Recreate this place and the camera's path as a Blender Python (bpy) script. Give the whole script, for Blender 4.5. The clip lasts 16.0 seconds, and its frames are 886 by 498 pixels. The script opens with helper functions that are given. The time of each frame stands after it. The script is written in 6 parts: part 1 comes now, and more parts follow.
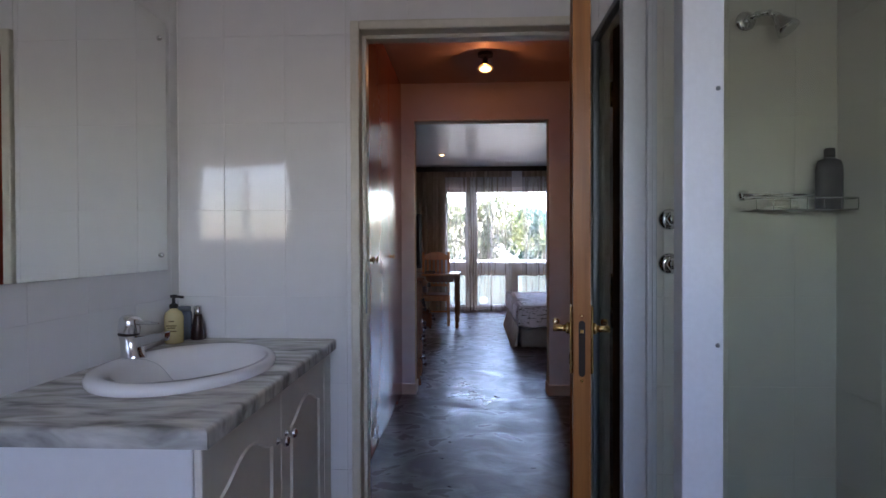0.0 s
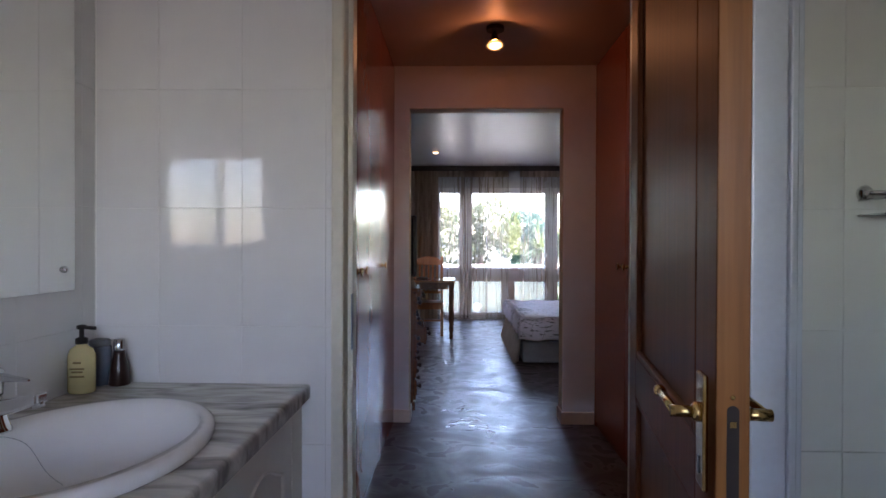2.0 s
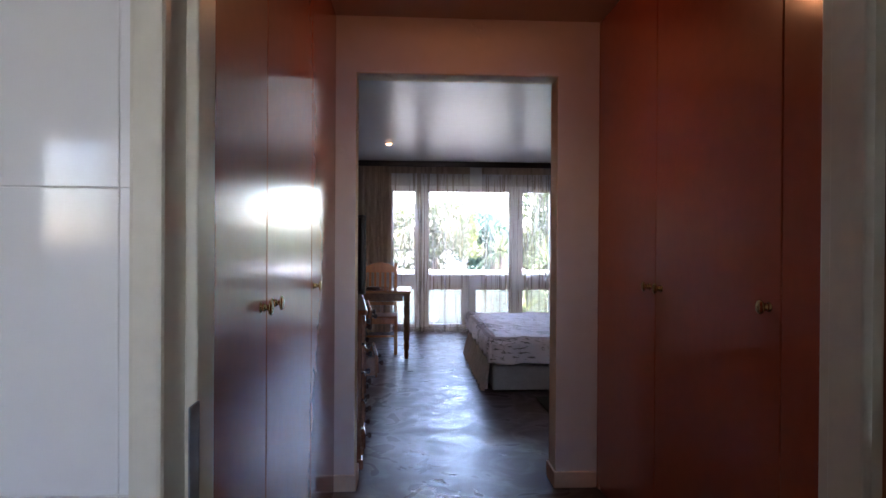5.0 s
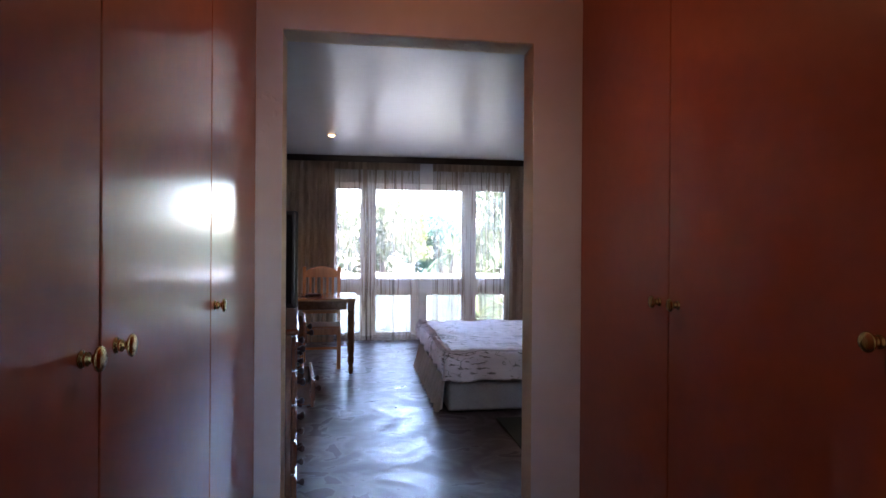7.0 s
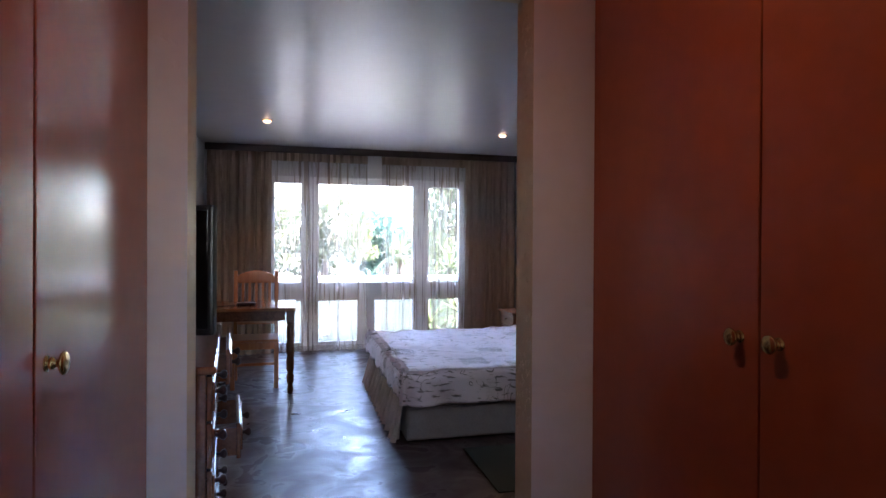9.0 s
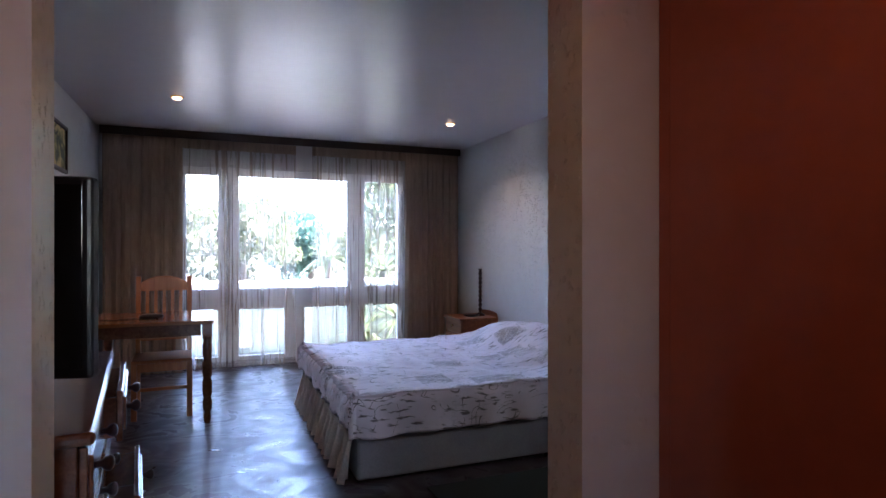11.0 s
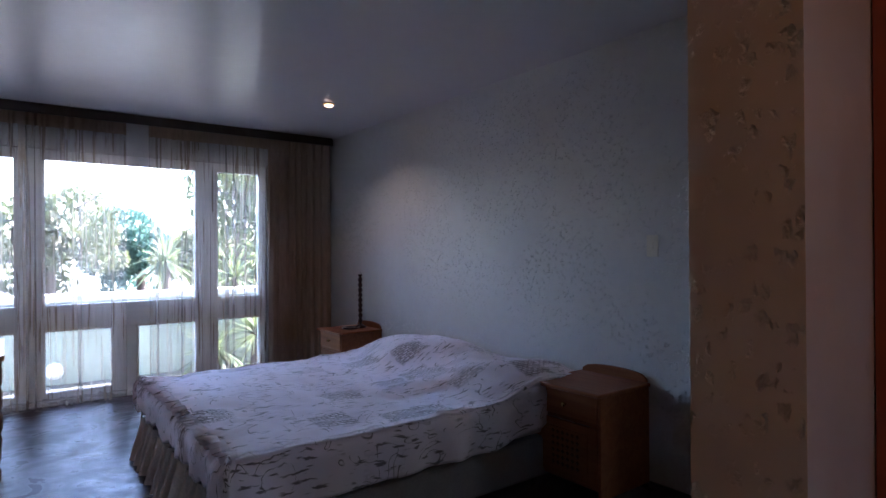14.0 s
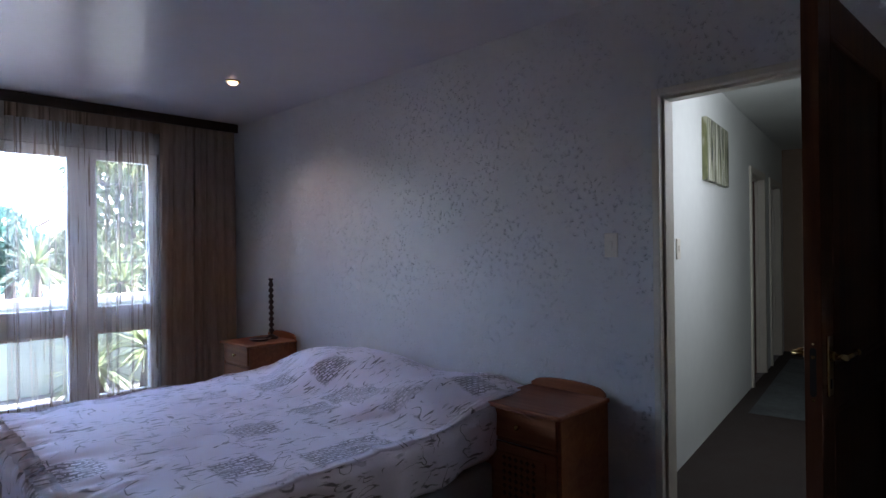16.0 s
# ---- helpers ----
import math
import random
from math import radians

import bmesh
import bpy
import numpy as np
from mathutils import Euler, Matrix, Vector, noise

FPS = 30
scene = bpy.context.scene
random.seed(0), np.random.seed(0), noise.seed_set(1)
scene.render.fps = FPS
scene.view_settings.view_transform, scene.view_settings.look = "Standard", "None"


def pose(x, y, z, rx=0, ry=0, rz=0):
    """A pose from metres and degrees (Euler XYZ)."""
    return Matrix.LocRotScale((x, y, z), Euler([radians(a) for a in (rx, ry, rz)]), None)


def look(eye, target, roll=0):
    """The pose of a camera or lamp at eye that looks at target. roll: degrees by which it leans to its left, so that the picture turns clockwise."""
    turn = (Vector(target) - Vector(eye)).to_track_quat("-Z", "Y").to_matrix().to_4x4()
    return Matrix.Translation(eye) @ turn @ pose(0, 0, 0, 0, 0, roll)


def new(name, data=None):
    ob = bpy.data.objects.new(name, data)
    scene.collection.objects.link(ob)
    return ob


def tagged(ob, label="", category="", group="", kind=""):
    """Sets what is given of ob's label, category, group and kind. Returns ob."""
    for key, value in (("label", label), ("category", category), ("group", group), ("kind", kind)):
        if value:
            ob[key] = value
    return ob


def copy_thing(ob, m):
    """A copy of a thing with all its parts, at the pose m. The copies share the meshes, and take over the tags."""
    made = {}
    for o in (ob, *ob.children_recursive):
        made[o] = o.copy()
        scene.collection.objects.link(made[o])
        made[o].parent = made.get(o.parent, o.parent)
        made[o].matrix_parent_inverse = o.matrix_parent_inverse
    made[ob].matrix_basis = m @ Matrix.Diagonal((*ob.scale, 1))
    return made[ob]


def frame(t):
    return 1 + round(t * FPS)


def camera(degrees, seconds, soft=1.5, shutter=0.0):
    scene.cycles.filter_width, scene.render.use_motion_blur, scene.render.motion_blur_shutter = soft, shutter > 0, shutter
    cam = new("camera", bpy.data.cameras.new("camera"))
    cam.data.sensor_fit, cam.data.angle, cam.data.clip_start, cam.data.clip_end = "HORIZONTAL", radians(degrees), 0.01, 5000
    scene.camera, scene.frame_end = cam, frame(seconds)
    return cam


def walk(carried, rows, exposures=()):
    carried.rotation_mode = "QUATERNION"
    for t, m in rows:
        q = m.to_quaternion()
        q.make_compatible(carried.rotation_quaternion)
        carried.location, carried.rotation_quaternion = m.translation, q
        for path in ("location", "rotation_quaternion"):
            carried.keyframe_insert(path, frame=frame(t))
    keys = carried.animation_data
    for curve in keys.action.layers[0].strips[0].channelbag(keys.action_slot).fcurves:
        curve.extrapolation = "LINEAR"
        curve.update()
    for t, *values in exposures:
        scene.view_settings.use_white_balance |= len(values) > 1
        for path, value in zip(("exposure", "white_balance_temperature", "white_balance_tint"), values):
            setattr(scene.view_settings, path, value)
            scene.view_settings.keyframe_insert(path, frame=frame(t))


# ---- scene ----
cam = camera(74.8, 16.0)
PATH = [
    (0, (0.034, -0.248, 1.206), (-0.064, 1.749, 1.183), -0.2),
    (0.5, (0.006, -0.115, 1.215), (-0.085, 1.883, 1.193), -0.0),
    (1, (-0.019, 0.037, 1.225), (-0.101, 2.035, 1.205), 0.0),
    (1.5, (-0.026, 0.167, 1.222), (-0.097, 2.166, 1.205), 0.1),
    (2, (-0.067, 0.333, 1.232), (-0.124, 2.332, 1.216), 0.2),
    (2.5, (-0.099, 0.497, 1.232), (-0.137, 2.497, 1.217), 0.3),
    (3, (-0.12, 0.652, 1.227), (-0.133, 2.651, 1.216), 0.3),
    (3.5, (-0.126, 0.829, 1.236), (-0.116, 2.829, 1.228), 0.4),
    (4, (-0.128, 0.985, 1.255), (-0.09, 2.985, 1.243), 0.4),
    (6.5, (-0.115, 1.766, 1.277), (0.129, 3.751, 1.273), 0.4),
    (7, (-0.108, 1.898, 1.28), (0.183, 3.877, 1.276), 0.4),
    (7.5, (-0.116, 2.068, 1.298), (0.219, 4.039, 1.29), 0.3),
    (8, (-0.123, 2.217, 1.297), (0.258, 4.181, 1.289), 0.3),
    (8.5, (-0.114, 2.353, 1.311), (0.317, 4.306, 1.299), 0.4),
    (9, (-0.108, 2.548, 1.309), (0.377, 4.488, 1.3), 0.3),
    (11.5, (-0.151, 3.364, 1.28), (0.67, 5.188, 1.282), -0.1),
    (12, (-0.134, 3.512, 1.278), (0.77, 5.296, 1.283), -0.2),
    (12.5, (-0.129, 3.654, 1.279), (0.858, 5.394, 1.286), -0.1),
    (13, (-0.108, 3.79, 1.293), (0.95, 5.488, 1.299), -0.2),
    (13.5, (-0.1, 3.931, 1.281), (1.031, 5.581, 1.291), -0.4),
    (14, (-0.107, 4.041, 1.285), (1.093, 5.641, 1.292), -0.4),
    (14.5, (-0.053, 4.179, 1.289), (1.203, 5.735, 1.294), -0.5),
    (15, (-0.004, 4.303, 1.29), (1.314, 5.807, 1.293), -0.6),
    (15.5, (0.042, 4.381, 1.3), (1.416, 5.834, 1.299), -0.7),
    (16, (0.106, 4.497, 1.295), (1.536, 5.895, 1.296), -0.7),
]
walk(cam, [(t, look(eye, target, roll)) for t, eye, target, roll in PATH], [(0.0, 4.45, 6350, 24), (2.0, 4.52, 6550, 24), (4.0, 4.62, 6500, 24), (6.5, 5.1, 6250, 22), (9.0, 5.08, 6150, 22), (11.5, 4.9, 5850, 22), (12.5, 4.72, 5800, 22), (14.0, 4.3, 5800, 22), (15.0, 4.38, 5800, 23), (16.0, 4.5, 5800, 23)])

# ---- world and light ----
world = bpy.data.worlds.new("sky")
scene.world = world
world.use_nodes = True
wn = world.node_tree.nodes
sky = wn.new("ShaderNodeTexSky")
sky.sky_type = "NISHITA"
sky.sun_disc = False
sky.sun_elevation = radians(54.5)
sky.sun_rotation = radians(76.3)
world.node_tree.links.new(sky.outputs[0], wn["Background"].inputs[0])
wn["Background"].inputs[1].default_value = 0.15

sun_data = bpy.data.lights.new("sun", "SUN")
sun_data.energy, sun_data.angle, sun_data.color = 4.2, radians(0.5), (1.0, 0.95, 0.88)
sun = new("sun", sun_data)
sun.matrix_world = look((9, 2.2, 13), (0, 0, 0))


def lamp_spot(name, at, to, watts, size=0.03, cone=110):
    d = bpy.data.lights.new(name, "SPOT")
    d.energy, d.color, d.spot_size, d.spot_blend, d.shadow_soft_size = watts, (1.0, 0.62, 0.32), radians(cone), 0.8, size
    o = new(name, d)
    o.matrix_world = look(at, to)
    return o


def lamp_area(name, at, to, watts, sx, sy, colour=(1, 1, 1)):
    d = bpy.data.lights.new(name, "AREA")
    d.shape, d.size, d.size_y, d.energy, d.color = "RECTANGLE", sx, sy, watts, colour
    o = new(name, d)
    o.matrix_world = look(at, to)
    return o


# daylight through the bathroom's own window, behind the start of the walk
for wx, ww, watts in ((-0.30, 0.10, 0.076), (-0.03, 0.16, 0.112), (0.42, 0.12, 0.078)):
    lamp_area("bathroom_window_light", (wx, -1.66, 1.62), (wx, 2.0, 1.2), watts, ww, 0.84, (1.0, 0.93, 0.82))


# ---- materials ----
def material(name, base, rough=0.5, metal=0.0, scale=8.0, vary=0.12, bump=0.0, bump_scale=60.0, spec=0.5, stretch=(1, 1, 1), coat=0.0, random_tint=0.0):
    """A surface with two scales of colour variation, varied roughness and fine relief, in metres."""
    m = bpy.data.materials.new(name)
    m.use_nodes = True
    nt = m.node_tree
    b = nt.nodes["Principled BSDF"]
    geo = nt.nodes.new("ShaderNodeTexCoord")
    mp = nt.nodes.new("ShaderNodeMapping")
    mp.inputs["Scale"].default_value = stretch
    nt.links.new(geo.outputs["Object"], mp.inputs[0])
    n1, n2 = nt.nodes.new("ShaderNodeTexNoise"), nt.nodes.new("ShaderNodeTexNoise")
    n1.inputs["Scale"].default_value, n2.inputs["Scale"].default_value = scale * 0.35, scale * 4
    n1.inputs["Detail"].default_value, n2.inputs["Detail"].default_value = 4, 6
    nt.links.new(mp.outputs[0], n1.inputs["Vector"]), nt.links.new(mp.outputs[0], n2.inputs["Vector"])
    add = nt.nodes.new("ShaderNodeMath")
    add.operation = "ADD"
    nt.links.new(n1.outputs[0], add.inputs[0]), nt.links.new(n2.outputs[0], add.inputs[1])
    ramp = nt.nodes.new("ShaderNodeMapRange")
    ramp.inputs["From Min"].default_value, ramp.inputs["From Max"].default_value = 0.6, 1.4
    ramp.inputs["To Min"].default_value, ramp.inputs["To Max"].default_value = 1 - vary, 1 + vary
    nt.links.new(add.outputs[0], ramp.inputs[0])
    mix = nt.nodes.new("ShaderNodeMix")
    mix.data_type, mix.blend_type = "RGBA", "MULTIPLY"
    mix.inputs["Factor"].default_value = 1
    mix.inputs[6].default_value = (*base, 1)
    if random_tint:
        info = nt.nodes.new("ShaderNodeObjectInfo")
        rr = nt.nodes.new("ShaderNodeMapRange")
        rr.inputs["To Min"].default_value, rr.inputs["To Max"].default_value = 1 - random_tint, 1 + random_tint
        nt.links.new(info.outputs["Random"], rr.inputs[0])
        mul = nt.nodes.new("ShaderNodeMath")
        mul.operation = "MULTIPLY"
        nt.links.new(ramp.outputs[0], mul.inputs[0]), nt.links.new(rr.outputs[0], mul.inputs[1])
        nt.links.new(mul.outputs[0], mix.inputs[7])
    else:
        nt.links.new(ramp.outputs[0], mix.inputs[7])
    nt.links.new(mix.outputs[2], b.inputs["Base Color"])
    rgh = nt.nodes.new("ShaderNodeMapRange")
    rgh.inputs["To Min"].default_value, rgh.inputs["To Max"].default_value = rough * 0.8, min(1, rough * 1.2)
    nt.links.new(n1.outputs[0], rgh.inputs[0])
    nt.links.new(rgh.outputs[0], b.inputs["Roughness"])
    b.inputs["Metallic"].default_value = metal
    b.inputs["Specular IOR Level"].default_value = spec
    b.inputs["Coat Weight"].default_value = coat
    b.inputs["Coat Roughness"].default_value = 0.12
    if bump:
        n3 = nt.nodes.new("ShaderNodeTexNoise")
        n3.inputs["Scale"].default_value, n3.inputs["Detail"].default_value = bump_scale, 5
        nt.links.new(mp.outputs[0], n3.inputs["Vector"])
        bp = nt.nodes.new("ShaderNodeBump")
        bp.inputs["Strength"].default_value, bp.inputs["Distance"].default_value = bump, 0.01
        nt.links.new(n3.outputs[0], bp.inputs["Height"])
        nt.links.new(bp.outputs[0], b.inputs["Normal"])
    return m


def wood(name, dark, light, rough=0.35, grain="z", scale=1.0, coat=0.2):
    """Varnished timber: stretched grain between two tones along one axis."""
    m = bpy.data.materials.new(name)
    m.use_nodes = True
    nt = m.node_tree
    b = nt.nodes["Principled BSDF"]
    tc, mp = nt.nodes.new("ShaderNodeTexCoord"), nt.nodes.new("ShaderNodeMapping")
    s = {"x": (0.6, 14, 14), "y": (14, 0.6, 14), "z": (14, 14, 0.6)}[grain]
    mp.inputs["Scale"].default_value = [v * scale for v in s]
    nt.links.new(tc.outputs["Object"], mp.inputs[0])
    n1, n2 = nt.nodes.new("ShaderNodeTexNoise"), nt.nodes.new("ShaderNodeTexNoise")
    n1.inputs["Scale"].default_value, n1.inputs["Detail"].default_value, n1.inputs["Distortion"].default_value = 1.6, 8, 1.2
    n2.inputs["Scale"].default_value, n2.inputs["Detail"].default_value = 9, 4
    nt.links.new(mp.outputs[0], n1.inputs["Vector"]), nt.links.new(mp.outputs[0], n2.inputs["Vector"])
    r = nt.nodes.new("ShaderNodeValToRGB")
    r.color_ramp.elements[0].position, r.color_ramp.elements[0].color = 0.32, (*dark, 1)
    r.color_ramp.elements[1].position, r.color_ramp.elements[1].color = 0.68, (*light, 1)
    mx = nt.nodes.new("ShaderNodeMix")
    mx.inputs["Factor"].default_value = 0.3
    nt.links.new(n1.outputs[0], mx.inputs[2]), nt.links.new(n2.outputs[0], mx.inputs[3])
    nt.links.new(mx.outputs[0], r.inputs[0])
    nt.links.new(r.outputs[0], b.inputs["Base Color"])
    b.inputs["Roughness"].default_value = rough
    b.inputs["Specular IOR Level"].default_value = 0.5 if rough < 0.44 else 0.22
    b.inputs["Coat Weight"].default_value, b.inputs["Coat Roughness"].default_value = coat, 0.15
    bp = nt.nodes.new("ShaderNodeBump")
    bp.inputs["Strength"].default_value, bp.inputs["Distance"].default_value = 0.15, 0.004
    nt.links.new(mx.outputs[0], bp.inputs["Height"])
    nt.links.new(bp.outputs[0], b.inputs["Normal"])
    return m


def glow(name, colour, strength):
    m = bpy.data.materials.new(name)
    m.use_nodes = True
    b = m.node_tree.nodes["Principled BSDF"]
    b.inputs["Emission Color"].default_value = (*colour, 1)
    b.inputs["Emission Strength"].default_value = strength
    return m


def clear(name, colour=(1, 1, 1), rough=0.0):
    """Thin pane: mostly see-through, a little mirror by angle."""
    m = bpy.data.materials.new(name)
    m.use_nodes = True
    nt = m.node_tree
    nt.nodes.remove(nt.nodes["Principled BSDF"])
    tr, gl, mx, fr = (nt.nodes.new("ShaderNode" + k) for k in ("BsdfTransparent", "BsdfGlossy", "MixShader", "Fresnel"))
    tr.inputs[0].default_value = (*colour, 1)
    gl.inputs["Roughness"].default_value = rough
    fr.inputs[0].default_value = 1.45
    nt.links.new(fr.outputs[0], mx.inputs[0]), nt.links.new(tr.outputs[0], mx.inputs[1]), nt.links.new(gl.outputs[0], mx.inputs[2])
    nt.links.new(mx.outputs[0], nt.nodes["Material Output"].inputs[0])
    return m


def sheer_cloth(name, colour, open_part):
    """Thin woven voile: an even see-through share with faint slubs; doubled folds grow denser by themselves."""
    m = bpy.data.materials.new(name)
    m.use_nodes = True
    nt = m.node_tree
    nt.nodes.remove(nt.nodes["Principled BSDF"])
    tr, tl, df, m1, m2 = (nt.nodes.new("ShaderNode" + k) for k in ("BsdfTransparent", "BsdfTranslucent", "BsdfDiffuse", "MixShader", "MixShader"))
    tc, mp, ns = nt.nodes.new("ShaderNodeTexCoord"), nt.nodes.new("ShaderNodeMapping"), nt.nodes.new("ShaderNodeTexNoise")
    mp.inputs["Scale"].default_value = (9, 4, 0.3)
    ns.inputs["Detail"].default_value = 4
    nt.links.new(tc.outputs["Object"], mp.inputs[0]), nt.links.new(mp.outputs[0], ns.inputs["Vector"])
    rg = nt.nodes.new("ShaderNodeMapRange")
    rg.inputs["From Min"].default_value, rg.inputs["From Max"].default_value = 0.34, 0.66
    rg.inputs["To Min"].default_value, rg.inputs["To Max"].default_value = open_part - 0.08, open_part + 0.08
    nt.links.new(ns.outputs[0], rg.inputs[0])
    tl.inputs[0].default_value = df.inputs[0].default_value = (*colour, 1)
    m1.inputs[0].default_value = 0.6
    nt.links.new(df.outputs[0], m1.inputs[1]), nt.links.new(tl.outputs[0], m1.inputs[2])
    nt.links.new(rg.outputs[0], m2.inputs[0])
    nt.links.new(m1.outputs[0], m2.inputs[1]), nt.links.new(tr.outputs[0], m2.inputs[2])
    nt.links.new(m2.outputs[0], nt.nodes["Material Output"].inputs[0])
    return m


def leaf_material(name, colour):
    """Leaves that let some of the sun through."""
    m = material(name, colour, 0.5, scale=2, vary=0.4)
    nt = m.node_tree
    b = nt.nodes["Principled BSDF"]
    tl, mx = nt.nodes.new("ShaderNodeBsdfTranslucent"), nt.nodes.new("ShaderNodeMixShader")
    nt.links.new(b.inputs["Base Color"].links[0].from_socket, tl.inputs[0])
    mx.inputs[0].default_value = 0.5
    nt.links.new(b.outputs[0], mx.inputs[1]), nt.links.new(tl.outputs[0], mx.inputs[2])
    nt.links.new(mx.outputs[0], nt.nodes["Material Output"].inputs[0])
    return m


def pitted_plaster(name, base, scale=1.0, rough=0.55, depth=0.0068, spread=0.45, grain=(1, 0.55, 1)):
    """Hand-floated plaster: smooth paint with scattered pits and drag marks."""
    m = material(name, base, rough, scale=3, vary=0.05, bump=0.12, bump_scale=14)
    nt = m.node_tree
    b = nt.nodes["Principled BSDF"]
    tc, mp = nt.nodes.new("ShaderNodeTexCoord"), nt.nodes.new("ShaderNodeMapping")
    mp.inputs["Scale"].default_value = grain
    nt.links.new(tc.outputs["Object"], mp.inputs[0])
    warp = nt.nodes.new("ShaderNodeTexNoise")
    warp.inputs["Scale"].default_value, warp.inputs["Detail"].default_value = 55 * scale, 6
    nt.links.new(mp.outputs[0], warp.inputs["Vector"])
    va = nt.nodes.new("ShaderNodeVectorMath")
    va.operation = "MULTIPLY_ADD"
    va.inputs[1].default_value = (0.035, 0.035, 0.035)
    nt.links.new(warp.outputs["Color"], va.inputs[0]), nt.links.new(mp.outputs[0], va.inputs[2])
    vo = nt.nodes.new("ShaderNodeTexVoronoi")
    vo.inputs["Scale"].default_value = 27 * scale
    nt.links.new(va.outputs[0], vo.inputs["Vector"])
    pit = nt.nodes.new("ShaderNodeMapRange")
    pit.inputs["From Min"].default_value, pit.inputs["From Max"].default_value = 0.04, 0.36
    nt.links.new(vo.outputs["Distance"], pit.inputs[0])
    zone = nt.nodes.new("ShaderNodeTexNoise")
    zone.inputs["Scale"].default_value, zone.inputs["Detail"].default_value = 3.2, 3
    nt.links.new(tc.outputs["Object"], zone.inputs["Vector"])
    zr = nt.nodes.new("ShaderNodeMapRange")
    zr.inputs["From Min"].default_value, zr.inputs["From Max"].default_value = spread, spread + 0.14
    nt.links.new(zone.outputs[0], zr.inputs[0])
    mx = nt.nodes.new("ShaderNodeMix")
    mx.inputs[2].default_value = 1.0
    nt.links.new(zr.outputs[0], mx.inputs["Factor"]), nt.links.new(pit.outputs[0], mx.inputs[3])
    bp = nt.nodes.new("ShaderNodeBump")
    bp.inputs["Strength"].default_value, bp.inputs["Distance"].default_value = 1.0, depth
    nt.links.new(mx.outputs[0], bp.inputs["Height"])
    old = b.inputs["Normal"].links[0].from_node
    nt.links.new(old.outputs[0], bp.inputs["Normal"])
    nt.links.new(bp.outputs[0], b.inputs["Normal"])
    return m


M_WALL = pitted_plaster("white_plaster", (0.61, 0.61, 0.60), 1.35, 0.5, 0.0075, 0.36, (1, 1.0, 0.8))
# lavender tint puts the cool bathroom daylight into the face colour
M_ARCH = pitted_plaster("arch_face_cool_tint", (0.66, 0.67, 0.74), 0.9, 0.55, 0.003, 0.55)
M_REVEAL = pitted_plaster("arch_reveal_plaster", (0.62, 0.54, 0.42), 1.45, 0.6, 0.0085, 0.38, (1, 1.25, 0.85))
M_CEIL = material("gloss_ceiling_paint", (0.53, 0.525, 0.565), 0.30, spec=0.34, scale=2, vary=0.04, bump=0.02, bump_scale=3)
M_CEIL2 = material("passage_ceiling_paint", (0.50, 0.40, 0.37), 0.5, scale=2, vary=0.05)
M_PASSAGE = pitted_plaster("passage_plaster", (0.62, 0.55, 0.52), 0.8, 0.55, 0.004, 0.50)
M_BATH_WALL = material("bathroom_paint", (0.74, 0.72, 0.70), 0.5, scale=3, vary=0.05, bump=0.05, bump_scale=30)
M_TILE = material("glazed_white_tile", (0.76, 0.75, 0.74), 0.06, scale=3, vary=0.03, bump=0.04, bump_scale=4, spec=0.24, random_tint=0.015)
M_GROUT = material("grout", (0.84, 0.83, 0.81), 0.7, scale=30, vary=0.05)
M_CREAM = material("cream_enamel", (0.66, 0.62, 0.52), 0.35, scale=10, vary=0.07, bump=0.05, bump_scale=40)
M_SKIRT = material("skirting_paint", (0.62, 0.54, 0.50), 0.45, scale=10, vary=0.08)
M_CUPBOARD = material("red_brown_enamel", (0.29, 0.066, 0.031), 0.45, spec=0.08, scale=5, vary=0.10, bump=0.03, bump_scale=9, coat=1.0)
M_CUPBOARD.node_tree.nodes["Principled BSDF"].inputs["Coat Roughness"].default_value = 0.18
M_CUPBOARD.node_tree.nodes["Principled BSDF"].inputs["Coat IOR"].default_value = 1.6
# near-black colour stands in for the shade inside hollows
M_GAP = material("cavity_shade_black", (0.02, 0.012, 0.01), 0.8)
M_BRASS = material("brass", (0.62, 0.43, 0.17), 0.22, metal=1.0, scale=40, vary=0.12)
M_CHROME = material("chrome", (0.72, 0.74, 0.76), 0.1, metal=1.0, scale=20, vary=0.05)
M_ALU = material("anodised_aluminium", (0.68, 0.72, 0.78), 0.38, metal=0.15, scale=20, vary=0.05)
M_DARKALU = material("grey_aluminium", (0.19, 0.22, 0.25), 0.35, metal=0.3, scale=20, vary=0.08)
M_DOORWOOD = wood("orange_pine", (0.19, 0.07, 0.017), (0.32, 0.13, 0.035), 0.45, coat=0.03)
M_DOORFACE = wood("red_brown_door_varnish", (0.135, 0.040, 0.013), (0.195, 0.060, 0.020), 0.46, coat=0.0)
M_MEDWOOD = wood("meranti", (0.075, 0.023, 0.008), (0.14, 0.047, 0.016), 0.5, coat=0.0)
M_PINE = wood("honey_pine", (0.36, 0.11, 0.024), (0.50, 0.18, 0.045), 0.3)
M_PINEX = wood("honey_pine_across", (0.25, 0.09, 0.03), (0.38, 0.15, 0.05), 0.22, "x", coat=0.5)
M_CHEST = wood("dark_mahogany", (0.10, 0.034, 0.014), (0.20, 0.072, 0.030), 0.25, "y", coat=0.5)
M_STAND = wood("red_pine", (0.22, 0.074, 0.028), (0.35, 0.13, 0.050), 0.45, "y", coat=0.05)
M_DARKWOOD = wood("black_brown_wood", (0.022, 0.013, 0.010), (0.05, 0.03, 0.022), 0.35, "x")
M_EBONY = material("dark_turned_wood", (0.030, 0.014, 0.012), 0.3, scale=20, vary=0.2)
